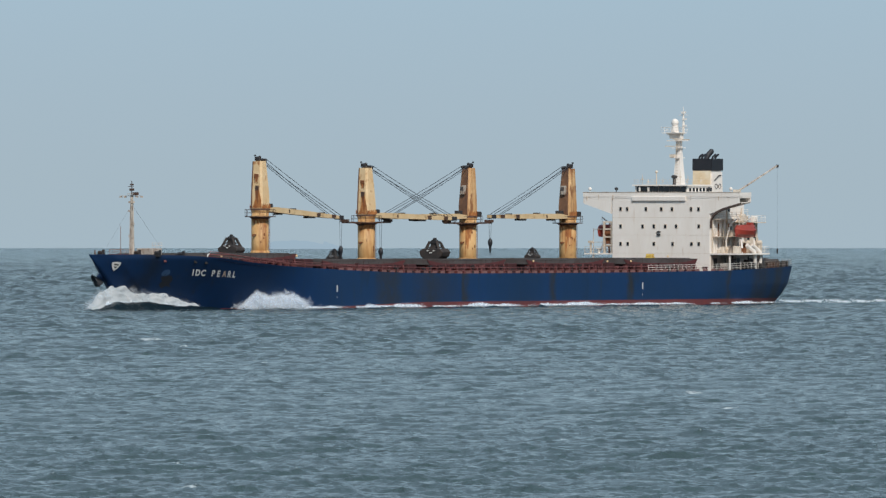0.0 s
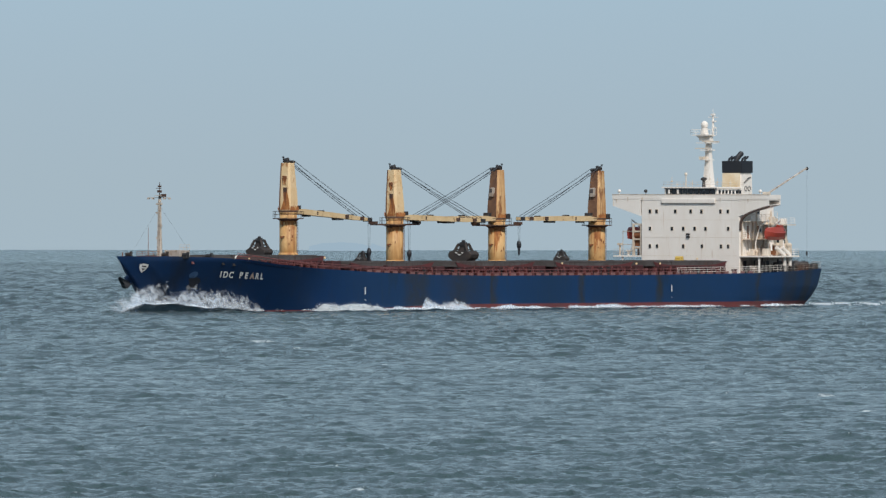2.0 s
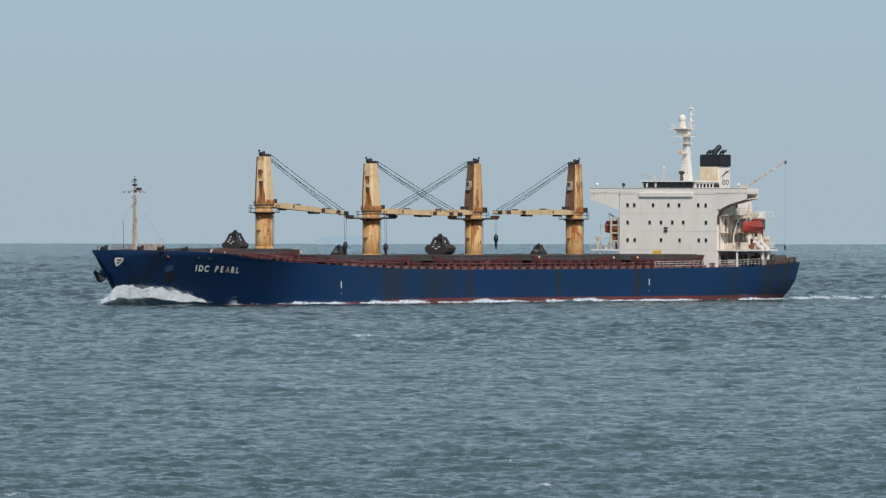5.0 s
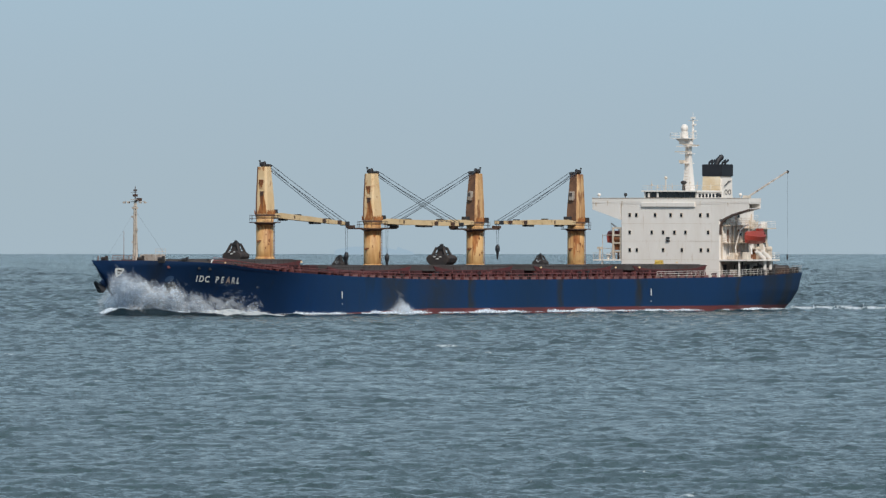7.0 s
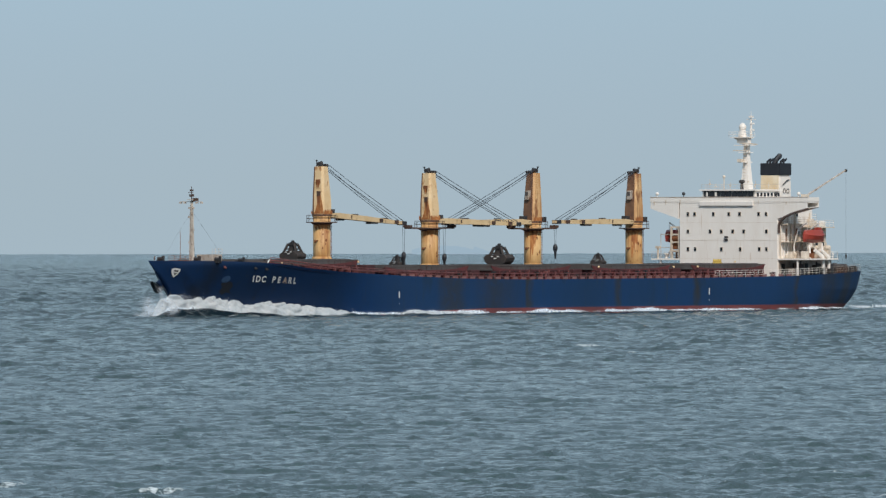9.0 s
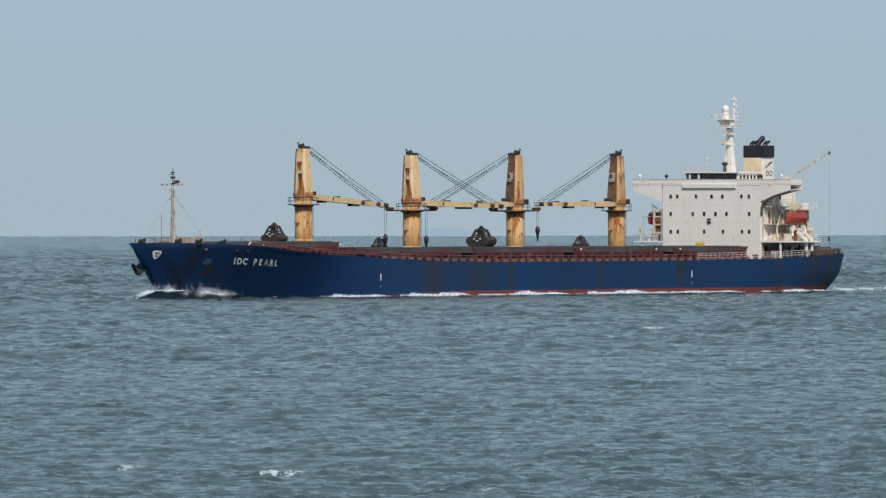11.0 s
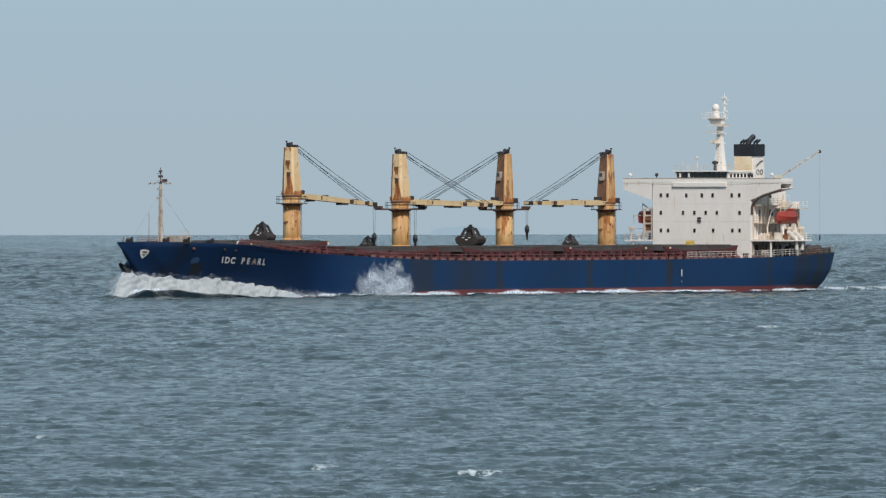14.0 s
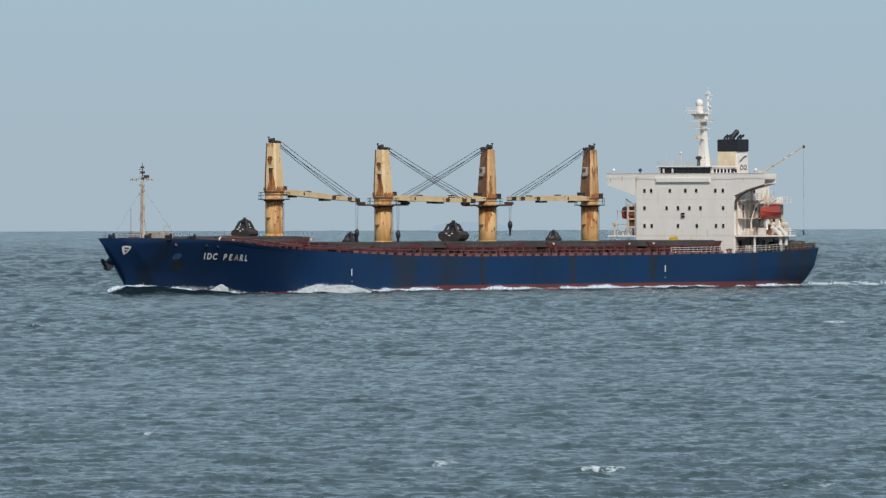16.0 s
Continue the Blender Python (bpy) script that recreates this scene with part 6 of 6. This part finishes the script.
def burst(seed, n, outline, rough=0.35, lean=0.0, veil=False, fan=0.35, solid=False):
    """A burst of spray: fingers of water rise under an outline of (place along the hull, height), each a string of clots
    of small drops, dense at the foot and frayed at the tip, with thin mist between them."""
    rnd = np.random.RandomState(seed)
    xs, hs = [p[0] for p in outline], [p[1] for p in outline]
    grid = np.linspace(xs[0], xs[-1], 300)
    weight = np.interp(grid, xs, hs) + 0.1
    span = xs[-1] - xs[0]
    count = max(16, int(span / 5))
    at = np.interp((np.arange(count) + rnd.rand(count)) / count, np.cumsum(weight) / weight.sum(), grid)
    full = np.interp(at, xs, hs)
    tall = full * (1.08 - rough * rnd.rand(count) ** 1.4)
    wide = 3.0 + 6.0 * rnd.rand(count) ** 2
    peak = float((grid * weight).sum() / weight.sum())
    slant = lean + fan * (at - peak) / (0.5 * span) + 0.12 * rnd.randn(count)
    # clots strung along each finger
    per = 30
    f = np.repeat(np.arange(count), per)
    s = rnd.rand(len(f)) ** (0.65 if veil else 0.85)
    cr = at[f] + slant[f] * s * tall[f] * 8 + rnd.randn(len(f)) * wide[f] * (0.35 + 0.5 * s)
    cz = s * tall[f]
    cy = 0.45 * rnd.randn(len(f))
    sig = 0.08 + 0.25 * rnd.rand(len(f)) ** 2 + 0.06 * s
    share = ((0.8 + 0.3 * s) if veil else (1.1 - 0.5 * s)) * (0.15 + rnd.rand(len(f)) ** 1.5) * (0.3 + tall[f]) * wide[f]
    k = rnd.choice(len(f), n, p=share / share.sum())
    puff = rnd.rand(n) < (0.8 if veil else 0.96 if solid else 0.8)
    spread = sig[k] * np.where(puff, 2.0, 1.2)
    r = cr[k] + rnd.randn(n) * spread * 9.0
    z = cz[k] + rnd.randn(n) * spread * 1.1
    # rolling foot
    foot = rnd.rand(n) < (0.06 if veil else 0.16)
    r = np.where(foot, xs[0] + span * rnd.rand(n), r)
    z = np.where(foot, np.abs(rnd.randn(n)) * 0.22 * np.clip(np.interp(r, xs, hs), 0.2, 2.0), z)
    top = np.interp(r, xs, hs) * (1.0 if solid else 1.12) + (0.0 if solid else 0.15)
    z = np.where(z > top, top * rnd.rand(n), z)
    u, w = on_water(r)
    y = -(w + cy[k] + rnd.randn(n) * 0.3)
    if veil:
        # high spray is thrown clear of the bow's flare
        clear = np.array([half_beam(a, b) if a > stem_u(b) else 0.0 for a, b in zip(u, np.clip(z, 0.0, 8.0))]) + 0.3 + 0.3 * rnd.rand(n)
        out = np.maximum(0.0, clear + y)
        u, y = u - 1.54 * out, y - out
    size = np.where(puff, 0.27 + 0.45 * rnd.rand(n) ** 2, 0.09 + 0.12 * rnd.rand(n) ** 2)
    size *= np.where(puff & veil, 1.5, 1.0)
    return drops(np.stack([u, y, z], -1), size, seed, "spray", [VEIL if veil or solid else MIST, FINE, FOAM], ~puff, 1.15 if solid else 1.5, roll(seed, outline) if solid else None)


FIXED = []       # white water that keeps its place on the ship


def bow_wave():
    """Smooth green hump thrown out along the port bow."""
    n, m = 110, 34
    verts = np.zeros((n, m, 3))
    for i in range(n):
        u = -4 + 46 * i / (n - 1)
        crest = half_beam_out(u, 1.3) + 1.6 + 0.1 * max(0, u)
        hi = 1.5 * (math.exp(-((u - 4) / 13.0) ** 2) if u > 4 else math.exp(-((u - 4) / 3.6) ** 2))
        hi += 0.14 * math.sin(u * 0.9) * math.exp(-((u - 8) / 16) ** 2)
        for j in range(m):
            s = -3.4 + 12.0 * j / (m - 1)
            d = s / (1.7 if s < 0 else 2.5)
            z = hi * math.exp(-d * d) - 0.34 - 0.3 * (s > 6) + 0.05 * math.sin(u * 2.3 + s) + 0.04 * math.sin(u * 5 - 2 * s)
            verts[i, j] = (u, -(crest + s), z)
    me = numpy_mesh("bow_wave", verts.reshape(-1, 3), grid_quads(n, m)[:, ::-1], [BOWWATER])
    FIXED.append(tagged(new("bow_wave", me), "smooth dark green bow wave rolling off the ship's stem", "wave", kind="stuff"))


bow_wave()


def white_water():
    # thin broken foam where the hull meets the water
    for u0, u1, n, seed, cut, hgt in ((8, 40, 4000, 31, 0.75, 0.2), (36, 84, 14000, 32, 0.36, 0.2), (80, 130, 13000, 33, 0.36, 0.21), (126, 178, 7000, 34, 0.6, 0.14)):
        rnd = np.random.RandomState(seed)
        u = u0 + (u1 - u0) * rnd.rand(n * 3)
        dens = 0.5 * np.sin(u * 0.23 + seed) + 0.4 * np.sin(u * 0.61 + 2 * seed) + 0.35 * np.sin(u * 1.7) + 0.3 * np.sin(u * 4.1 + np.sin(u)) + 0.2 * np.sin(u * 9.3)
        keep = dens > cut + rnd.randn(n * 3) * 0.2
        u, dens = u[keep][:n], dens[keep][:n]
        b = np.array([half_beam(x, 0.1) for x in np.linspace(u0, u1, 200)])
        b = np.interp(u, np.linspace(u0, u1, 200), b)
        k = len(u)
        y = -b - 0.2 - np.abs(rnd.randn(k)) * 0.8
        z = 0.12 + np.abs(rnd.randn(k)) * hgt * np.clip(dens - cut + 0.15, 0.25, 0.8)
        soft = rnd.rand(k) < 0.6
        ob = drops(np.stack([u, y, z], -1), np.where(soft, 0.3, 0.05 + 0.05 * rnd.rand(k)), seed, "foam_strip", [DROPS, MIST], soft)
        FIXED.append(tagged(ob, "ragged white foam along the ship's waterline", "foam", "foam along the hull", "stuff"))
    # foam on the back of the bow wave
    rnd = np.random.RandomState(41)
    n = 12000
    r = 14 + 150 * rnd.rand(n) ** 1.3
    u, w = on_water(r)
    hi = np.where(u > 4, np.exp(-((u - 4) / 13.0) ** 2), np.exp(-((u - 4) / 3.6) ** 2)) * 1.5
    rag = 0.25 + 0.22 * np.sin(r * 0.11) + 0.2 * np.sin(r * 0.31 + 1)
    z = hi - 0.42 + np.abs(rnd.randn(n)) * np.clip(rag, 0.03, 1) * 0.26
    pts = np.stack([u, -(w + 0.9 + rnd.randn(n) * 0.35), z], -1)
    soft = rnd.rand(n) < 0.6
    ob = drops(pts, np.where(soft, 0.2, 0.07), 41, "crest_foam", [DROPS, MIST], soft)
    FIXED.append(tagged(ob, "white foam spilling behind the bow wave's crest", "foam", "foam along the hull", "stuff"))
    # wake astern: low broken foam
    rnd = np.random.RandomState(2)
    n = 40000
    u = 175 + np.abs(rnd.randn(n)) * 34
    v = rnd.randn(n) * 9 - 6
    keep = np.sin(u * 0.35 + v * 0.2) + np.sin(v * 0.8 + u * 0.13) + 0.7 * np.sin(u * 1.1 - v * 0.6) + rnd.randn(n) * 0.35 > 1.95
    pts = np.stack([u, v, 0.05 + 0.25 * rnd.rand(n)], -1)[keep]
    ob = drops(pts, 0.05 + 0.09 * rnd.rand(len(pts)), 5, "wake")
    FIXED.append(tagged(ob, "broken white wake trailing from the stern", "wake", kind="stuff"))


white_water()

# places along the hull and heights that single bursts are shifted and stretched by
CENTRE = {14: 306, 17: 4, 18: 14, 16: 405, 21: 303, 23: 342, 26: 303}
TALLER = {11: 1.05, 12: 1.05, 13: 0.94, 14: 1.08, 17: 1.6, 18: 1.08, 20: 1.1}
SPRAY = []


def splash(seed, n, outline, rough, lean, rise, travel):
    """One burst: drops, outline, roughness, lean, height keys (seconds, share of full height), travel keys (seconds, metres aft)."""
    c, tall, thin = CENTRE.get(seed, 0), TALLER.get(seed, 1.0), seed in (16, 17, 18, 20, 24, 26, 27, 28, 29)
    solid = seed in (11, 15, 19, 22, 23, 25, 30, 31)
    ob = burst(seed, int(n * (0.29 if thin else 0.08 if solid else 0.3)), [(a + c, h * tall) for a, h in outline], rough, lean, thin, solid=solid)
    tagged(ob, "burst of white spray flung up by the bow", "spray", "spray bursts at the bow", "stuff")
    middle = sum(a * h for a, h in outline) / sum(h for _, h in outline) + c
    SPRAY.append((ob, along(middle), max(h for _, h in outline) * tall, rise, travel))


# roll off the bow at the start
splash(11, 46000, [(0, 1.0), (20, 2.6), (60, 3.3), (110, 2.4), (150, 1.5), (195, 0.4)], 0.25, 0.0, [(0, 1.0), (0.5, 0.55), (1.0, 0.1), (1.4, -0.2)], [(0, 0), (1.5, 2)])
splash(12, 26000, [(275, 0.5), (295, 2.8), (312, 1.4), (345, 2.2), (380, 0.5)], 0.3, 0.0, [(0, 1.0), (0.4, 0.88), (0.8, 0.78), (1.3, 0.6), (2.0, 0.62), (2.7, 0.6), (3.2, -0.2)], [(0, 0), (0.4, 5.5), (1.2, 19), (2.0, 34), (3.2, 50)])
# second slam
splash(13, 25000, [(-5, 1.8), (30, 3.4), (60, 4.5), (100, 4.7), (140, 4.0), (200, 2.2), (242, 0.5)], 0.5, 0.1, [(1.2, -0.2), (1.5, 0.15), (1.8, 0.65), (2.0, 0.92), (2.3, 0.92), (2.6, 0.68), (2.8, 0.4), (3.2, 0.05), (3.6, -0.2), (3.9, -0.3)], [(1.3, 0), (3.9, 4)])
splash(14, 60000, [(-56, 0.4), (-32, 1.3), (-13, 4.2), (0, 5.4), (11, 5.0), (22, 2.2), (34, 0.4)], 0.2, 0.1, [(2.0, -0.1), (2.2, 0.3), (2.4, 0.62), (2.6, 0.9), (2.8, 1.0), (3.2, 1.0), (3.5, 0.86), (3.8, 0.66), (4.2, 0.2), (4.5, -0.2)], [(2.2, -9.6), (2.6, -4.6), (3.0, 0.8), (3.4, 5.4), (3.8, 12.4), (4.2, 20)])
# foam that the passing crests leave along the side
splash(30, 16000, [(345, 0.2), (362, 1.1), (385, 0.8), (420, 1.0), (455, 0.6), (470, 0.1)], 0.3, 0.0, [(1.3, -0.3), (1.7, 0.5), (2.0, 1.0), (2.5, 1.0), (2.9, 0.4), (3.2, -0.3)], [(1.3, -12), (2.0, 0), (3.2, 20)])
splash(31, 16000, [(375, 0.2), (400, 0.9), (450, 0.6), (520, 0.5), (545, 0.1)], 0.3, 0.0, [(7.9, -0.3), (8.3, 0.8), (8.8, 1.0), (9.2, 0.7), (9.7, -0.3)], [(7.9, -10), (8.5, 0), (9.7, 20)])
# third: a low roll, then a jet further aft
splash(15, 44000, [(0, 1.5), (20, 3.2), (60, 3.5), (110, 3.1), (150, 1.8), (195, 0.4)], 0.2, 0.0, [(3.3, -0.2), (3.6, 0.2), (3.8, 0.55), (4.0, 0.9), (4.2, 1.0), (4.8, 0.95), (5.6, 0.7), (6.3, 0.6), (6.6, 0.6), (6.9, 0.3), (7.2, -0.3)], [(3.3, 0), (7.1, 4)])
splash(16, 36000, [(-28, 0.4), (-8, 2.0), (8, 4.6), (24, 5.6), (34, 3.0), (50, 0.4)], 0.4, 0.65, [(4.7, -0.1), (5.2, 0.5), (5.8, 0.9), (6.2, 1.0), (6.5, 0.95), (6.8, 0.7), (7.1, 0.4), (7.4, 0.1), (7.7, -0.2)], [(4.7, -24), (5.5, -10), (6.3, 3.2), (6.5, 8), (6.7, 13.5), (7.1, 18), (7.7, 26)])
splash(25, 16000, [(120, 0.6), (160, 1.4), (210, 1.5), (265, 1.1), (320, 0.3)], 0.3, 0.0, [(5.6, -0.2), (6.1, 0.8), (6.6, 1.0), (7.0, 0.7), (7.5, -0.3)], [(5.6, -4), (6.5, 0), (7.5, 6)])
# the big slam at the bow
splash(17, 9000, [(-40, 1.4), (-24, 3.6), (0, 5.6), (25, 6.0), (45, 5.0), (62, 2.6), (76, 0.8)], 0.55, -0.1, [(6.5, -0.2), (6.75, 0.0), (6.9, 0.4), (7.0, 0.62), (7.3, 0.95), (7.5, 1.0), (8.0, 0.9), (8.4, 0.8), (8.7, 0.66), (9.0, 0.36), (9.2, 0.25), (9.5, 0.0), (9.8, -0.2)], [(6.4, 12), (7.0, 10), (7.2, 6.5), (7.5, 2.6), (8.0, 0.4), (9.8, 0)])
splash(18, 25000, [(88, 2.5), (106, 6.6), (132, 6.0), (160, 4.8), (205, 4.0), (250, 3.0), (285, 2.6), (308, 6.4), (330, 4.6), (348, 0.4)], 0.45, 0.2, [(6.4, -0.1), (6.7, 0.4), (7.0, 0.9), (7.3, 1.0), (7.7, 0.95), (8.0, 0.82), (8.2, 0.6), (8.4, 0.28), (8.6, 0.05), (9.0, -0.2)], [(6.4, -9), (7.0, -6.5), (7.5, -3.5), (8.0, 0), (8.5, 6), (9.2, 13)])
# drifting mist that the big slam leaves behind
splash(24, 6500, [(110, 1.5), (150, 4.0), (200, 4.4), (300, 4.0), (370, 4.4), (398, 1.0)], 0.4, 0.2, [(7.8, -0.2), (8.2, 0.6), (8.5, 1.0), (8.8, 0.5), (9.1, -0.2)], [(7.8, -8), (8.5, 0), (9.6, 10)])
# settling roll before and inside the second gap
splash(19, 40000, [(5, 1.6), (30, 3.2), (90, 3.5), (140, 2.8), (165, 1.7), (210, 2.2), (260, 1.8), (330, 1.0), (370, 0.3)], 0.3, 0.0, [(7.9, -0.2), (8.3, 0.55), (8.6, 0.9), (9.0, 0.95), (9.4, 0.9), (10.0, 0.5), (10.6, 0.0), (10.9, -0.3)], [(8.2, -4), (9.0, 0), (10.9, 12)])
# fourth slam
splash(20, 21000, [(-24, 1.6), (0, 3.6), (40, 4.3), (90, 4.2), (150, 3.6), (200, 2.6), (230, 0.8)], 0.85, 0.05, [(10.5, -0.2), (11.0, 0.35), (11.3, 0.5), (11.6, 0.95), (11.9, 1.0), (12.2, 0.9), (12.5, 0.7), (12.8, 0.36), (13.1, 0.1), (13.6, -0.2)], [(10.5, 0), (12.5, 1.5), (13.6, 4)])
splash(21, 90000, [(-90, 0.8), (-50, 1.6), (-30, 3.2), (-5, 6.0), (20, 7.0), (45, 7.0), (58, 5.5), (66, 2.0), (78, 0.3)], 0.35, 0.2, [(11.3, -0.1), (11.6, 0.25), (11.9, 0.75), (12.1, 0.95), (12.4, 1.0), (12.8, 1.0), (13.0, 0.8), (13.2, 0.56), (13.5, 0.22), (13.8, 0.0), (14.1, -0.2)], [(11.3, -18), (11.9, -6.5), (12.1, -4.5), (12.5, -1.8), (12.8, 1.5), (13.1, 5), (13.4, 9.2), (13.7, 13), (14.0, 16), (14.8, 24)])
# mist that hangs on where it stood
splash(26, 11000, [(-60, 1.2), (-30, 3.0), (-5, 6.0), (20, 7.0), (45, 7.2), (60, 6.0), (72, 3.0), (84, 0.3)], 0.4, 0.2, [(12.2, -0.1), (12.6, 0.8), (12.9, 1.0), (13.5, 0.9), (13.8, 0.76), (14.2, 0.5), (14.5, 0.1), (14.8, -0.2)], [(12.1, -4.5), (12.5, -1.8), (12.8, 1.5), (13.1, 5), (13.4, 9.2), (13.7, 13), (14.0, 16), (14.8, 24)])
# low mist along the fore ship, and spray that keeps breaking at the stem
splash(27, 2600, [(60, 0.6), (120, 1.3), (180, 1.7), (260, 1.9), (330, 1.5), (380, 0.5)], 0.4, 0.2, [(12.5, -0.2), (12.9, 0.8), (13.6, 1.0), (14.0, 0.5), (14.3, -0.2)], [(12.5, -3), (14.3, 5)])
splash(28, 3200, [(100, 0.5), (150, 1.1), (200, 1.4), (250, 1.5), (300, 1.1), (345, 0.4)], 0.4, 0.2, [(14.3, -0.2), (14.7, 0.7), (15.0, 1.0), (15.3, 0.6), (15.6, 0.1), (15.9, -0.3)], [(14.3, -4), (15.9, 6)])
splash(29, 3200, [(-32, 0.6), (-12, 2.4), (10, 2.2), (42, 0.8)], 0.4, -0.1, [(12.2, -0.2), (12.5, 1.0), (13.0, 0.9), (13.6, 0.8), (13.9, -0.2), (14.6, -0.2), (14.9, 0.8), (15.1, 1.0), (15.4, 0.3), (15.7, -0.2)], [(12.0, 0), (16.0, 1)])
# last roll
splash(22, 66000, [(14, 2.6), (26, 3.6), (60, 3.8), (110, 3.8), (155, 3.8), (195, 3.2), (230, 2.2), (275, 1.6), (335, 0.4)], 0.16, 0.0, [(13.0, -0.2), (13.4, 0.2), (13.7, 0.65), (14.0, 0.98), (14.3, 1.0), (14.6, 0.86), (14.8, 0.62), (15.0, 0.38), (15.3, 0.2), (15.6, 0.24), (16.0, 0.36)], [(13.0, -3), (14.0, -1.5), (14.5, 0.5), (15.2, 1.5), (16.0, 3)])
splash(23, 20000, [(-60, 0.3), (-20, 1.2), (30, 1.0), (70, 0.3)], 0.3, 0.0, [(14.6, -0.3), (15.2, 0.4), (15.6, 0.8), (16.0, 1.0)], [(14.6, -4), (16.0, 6)])


# ---- what moves: the ship, what stands on it, the white water, and the running sea ----
def motions():
    times = [0.5 * k for k in range(33)]
    walk(SHIP, [(t, ship_pose(t)) for t in times])
    for ob, (u, v, z, turn) in GRABS:
        walk(ob, [(t, ship_pose(t) @ pose(u, v, z, 0, 0, turn)) for t in times])
    for ob in FIXED + RIDERS:
        walk(ob, [(t, ship_pose(t)) for t in times])
    for ob, mid, high, rise, travel in SPRAY:
        rows = []
        for k in range(81):
            t = 0.2 * k
            share = float(np.interp(t, [p[0] for p in rise], [p[1] for p in rise]))
            # a burst that is over, or not yet there, lies under the surface
            aft = float(np.interp(t, [p[0] for p in travel], [p[1] for p in travel]))
            swell = half_beam_out(max(mid + aft, -5), 1.3) - half_beam_out(mid, 1.3)
            rows.append((t, ship_pose(t) @ pose(aft, -swell, (share - 1) * (high + 0.6))))
        walk(ob, rows)
    walk(SEA, [(t, pose(3.8 * t, -1.6 * t, 0)) for t in times])


motions()
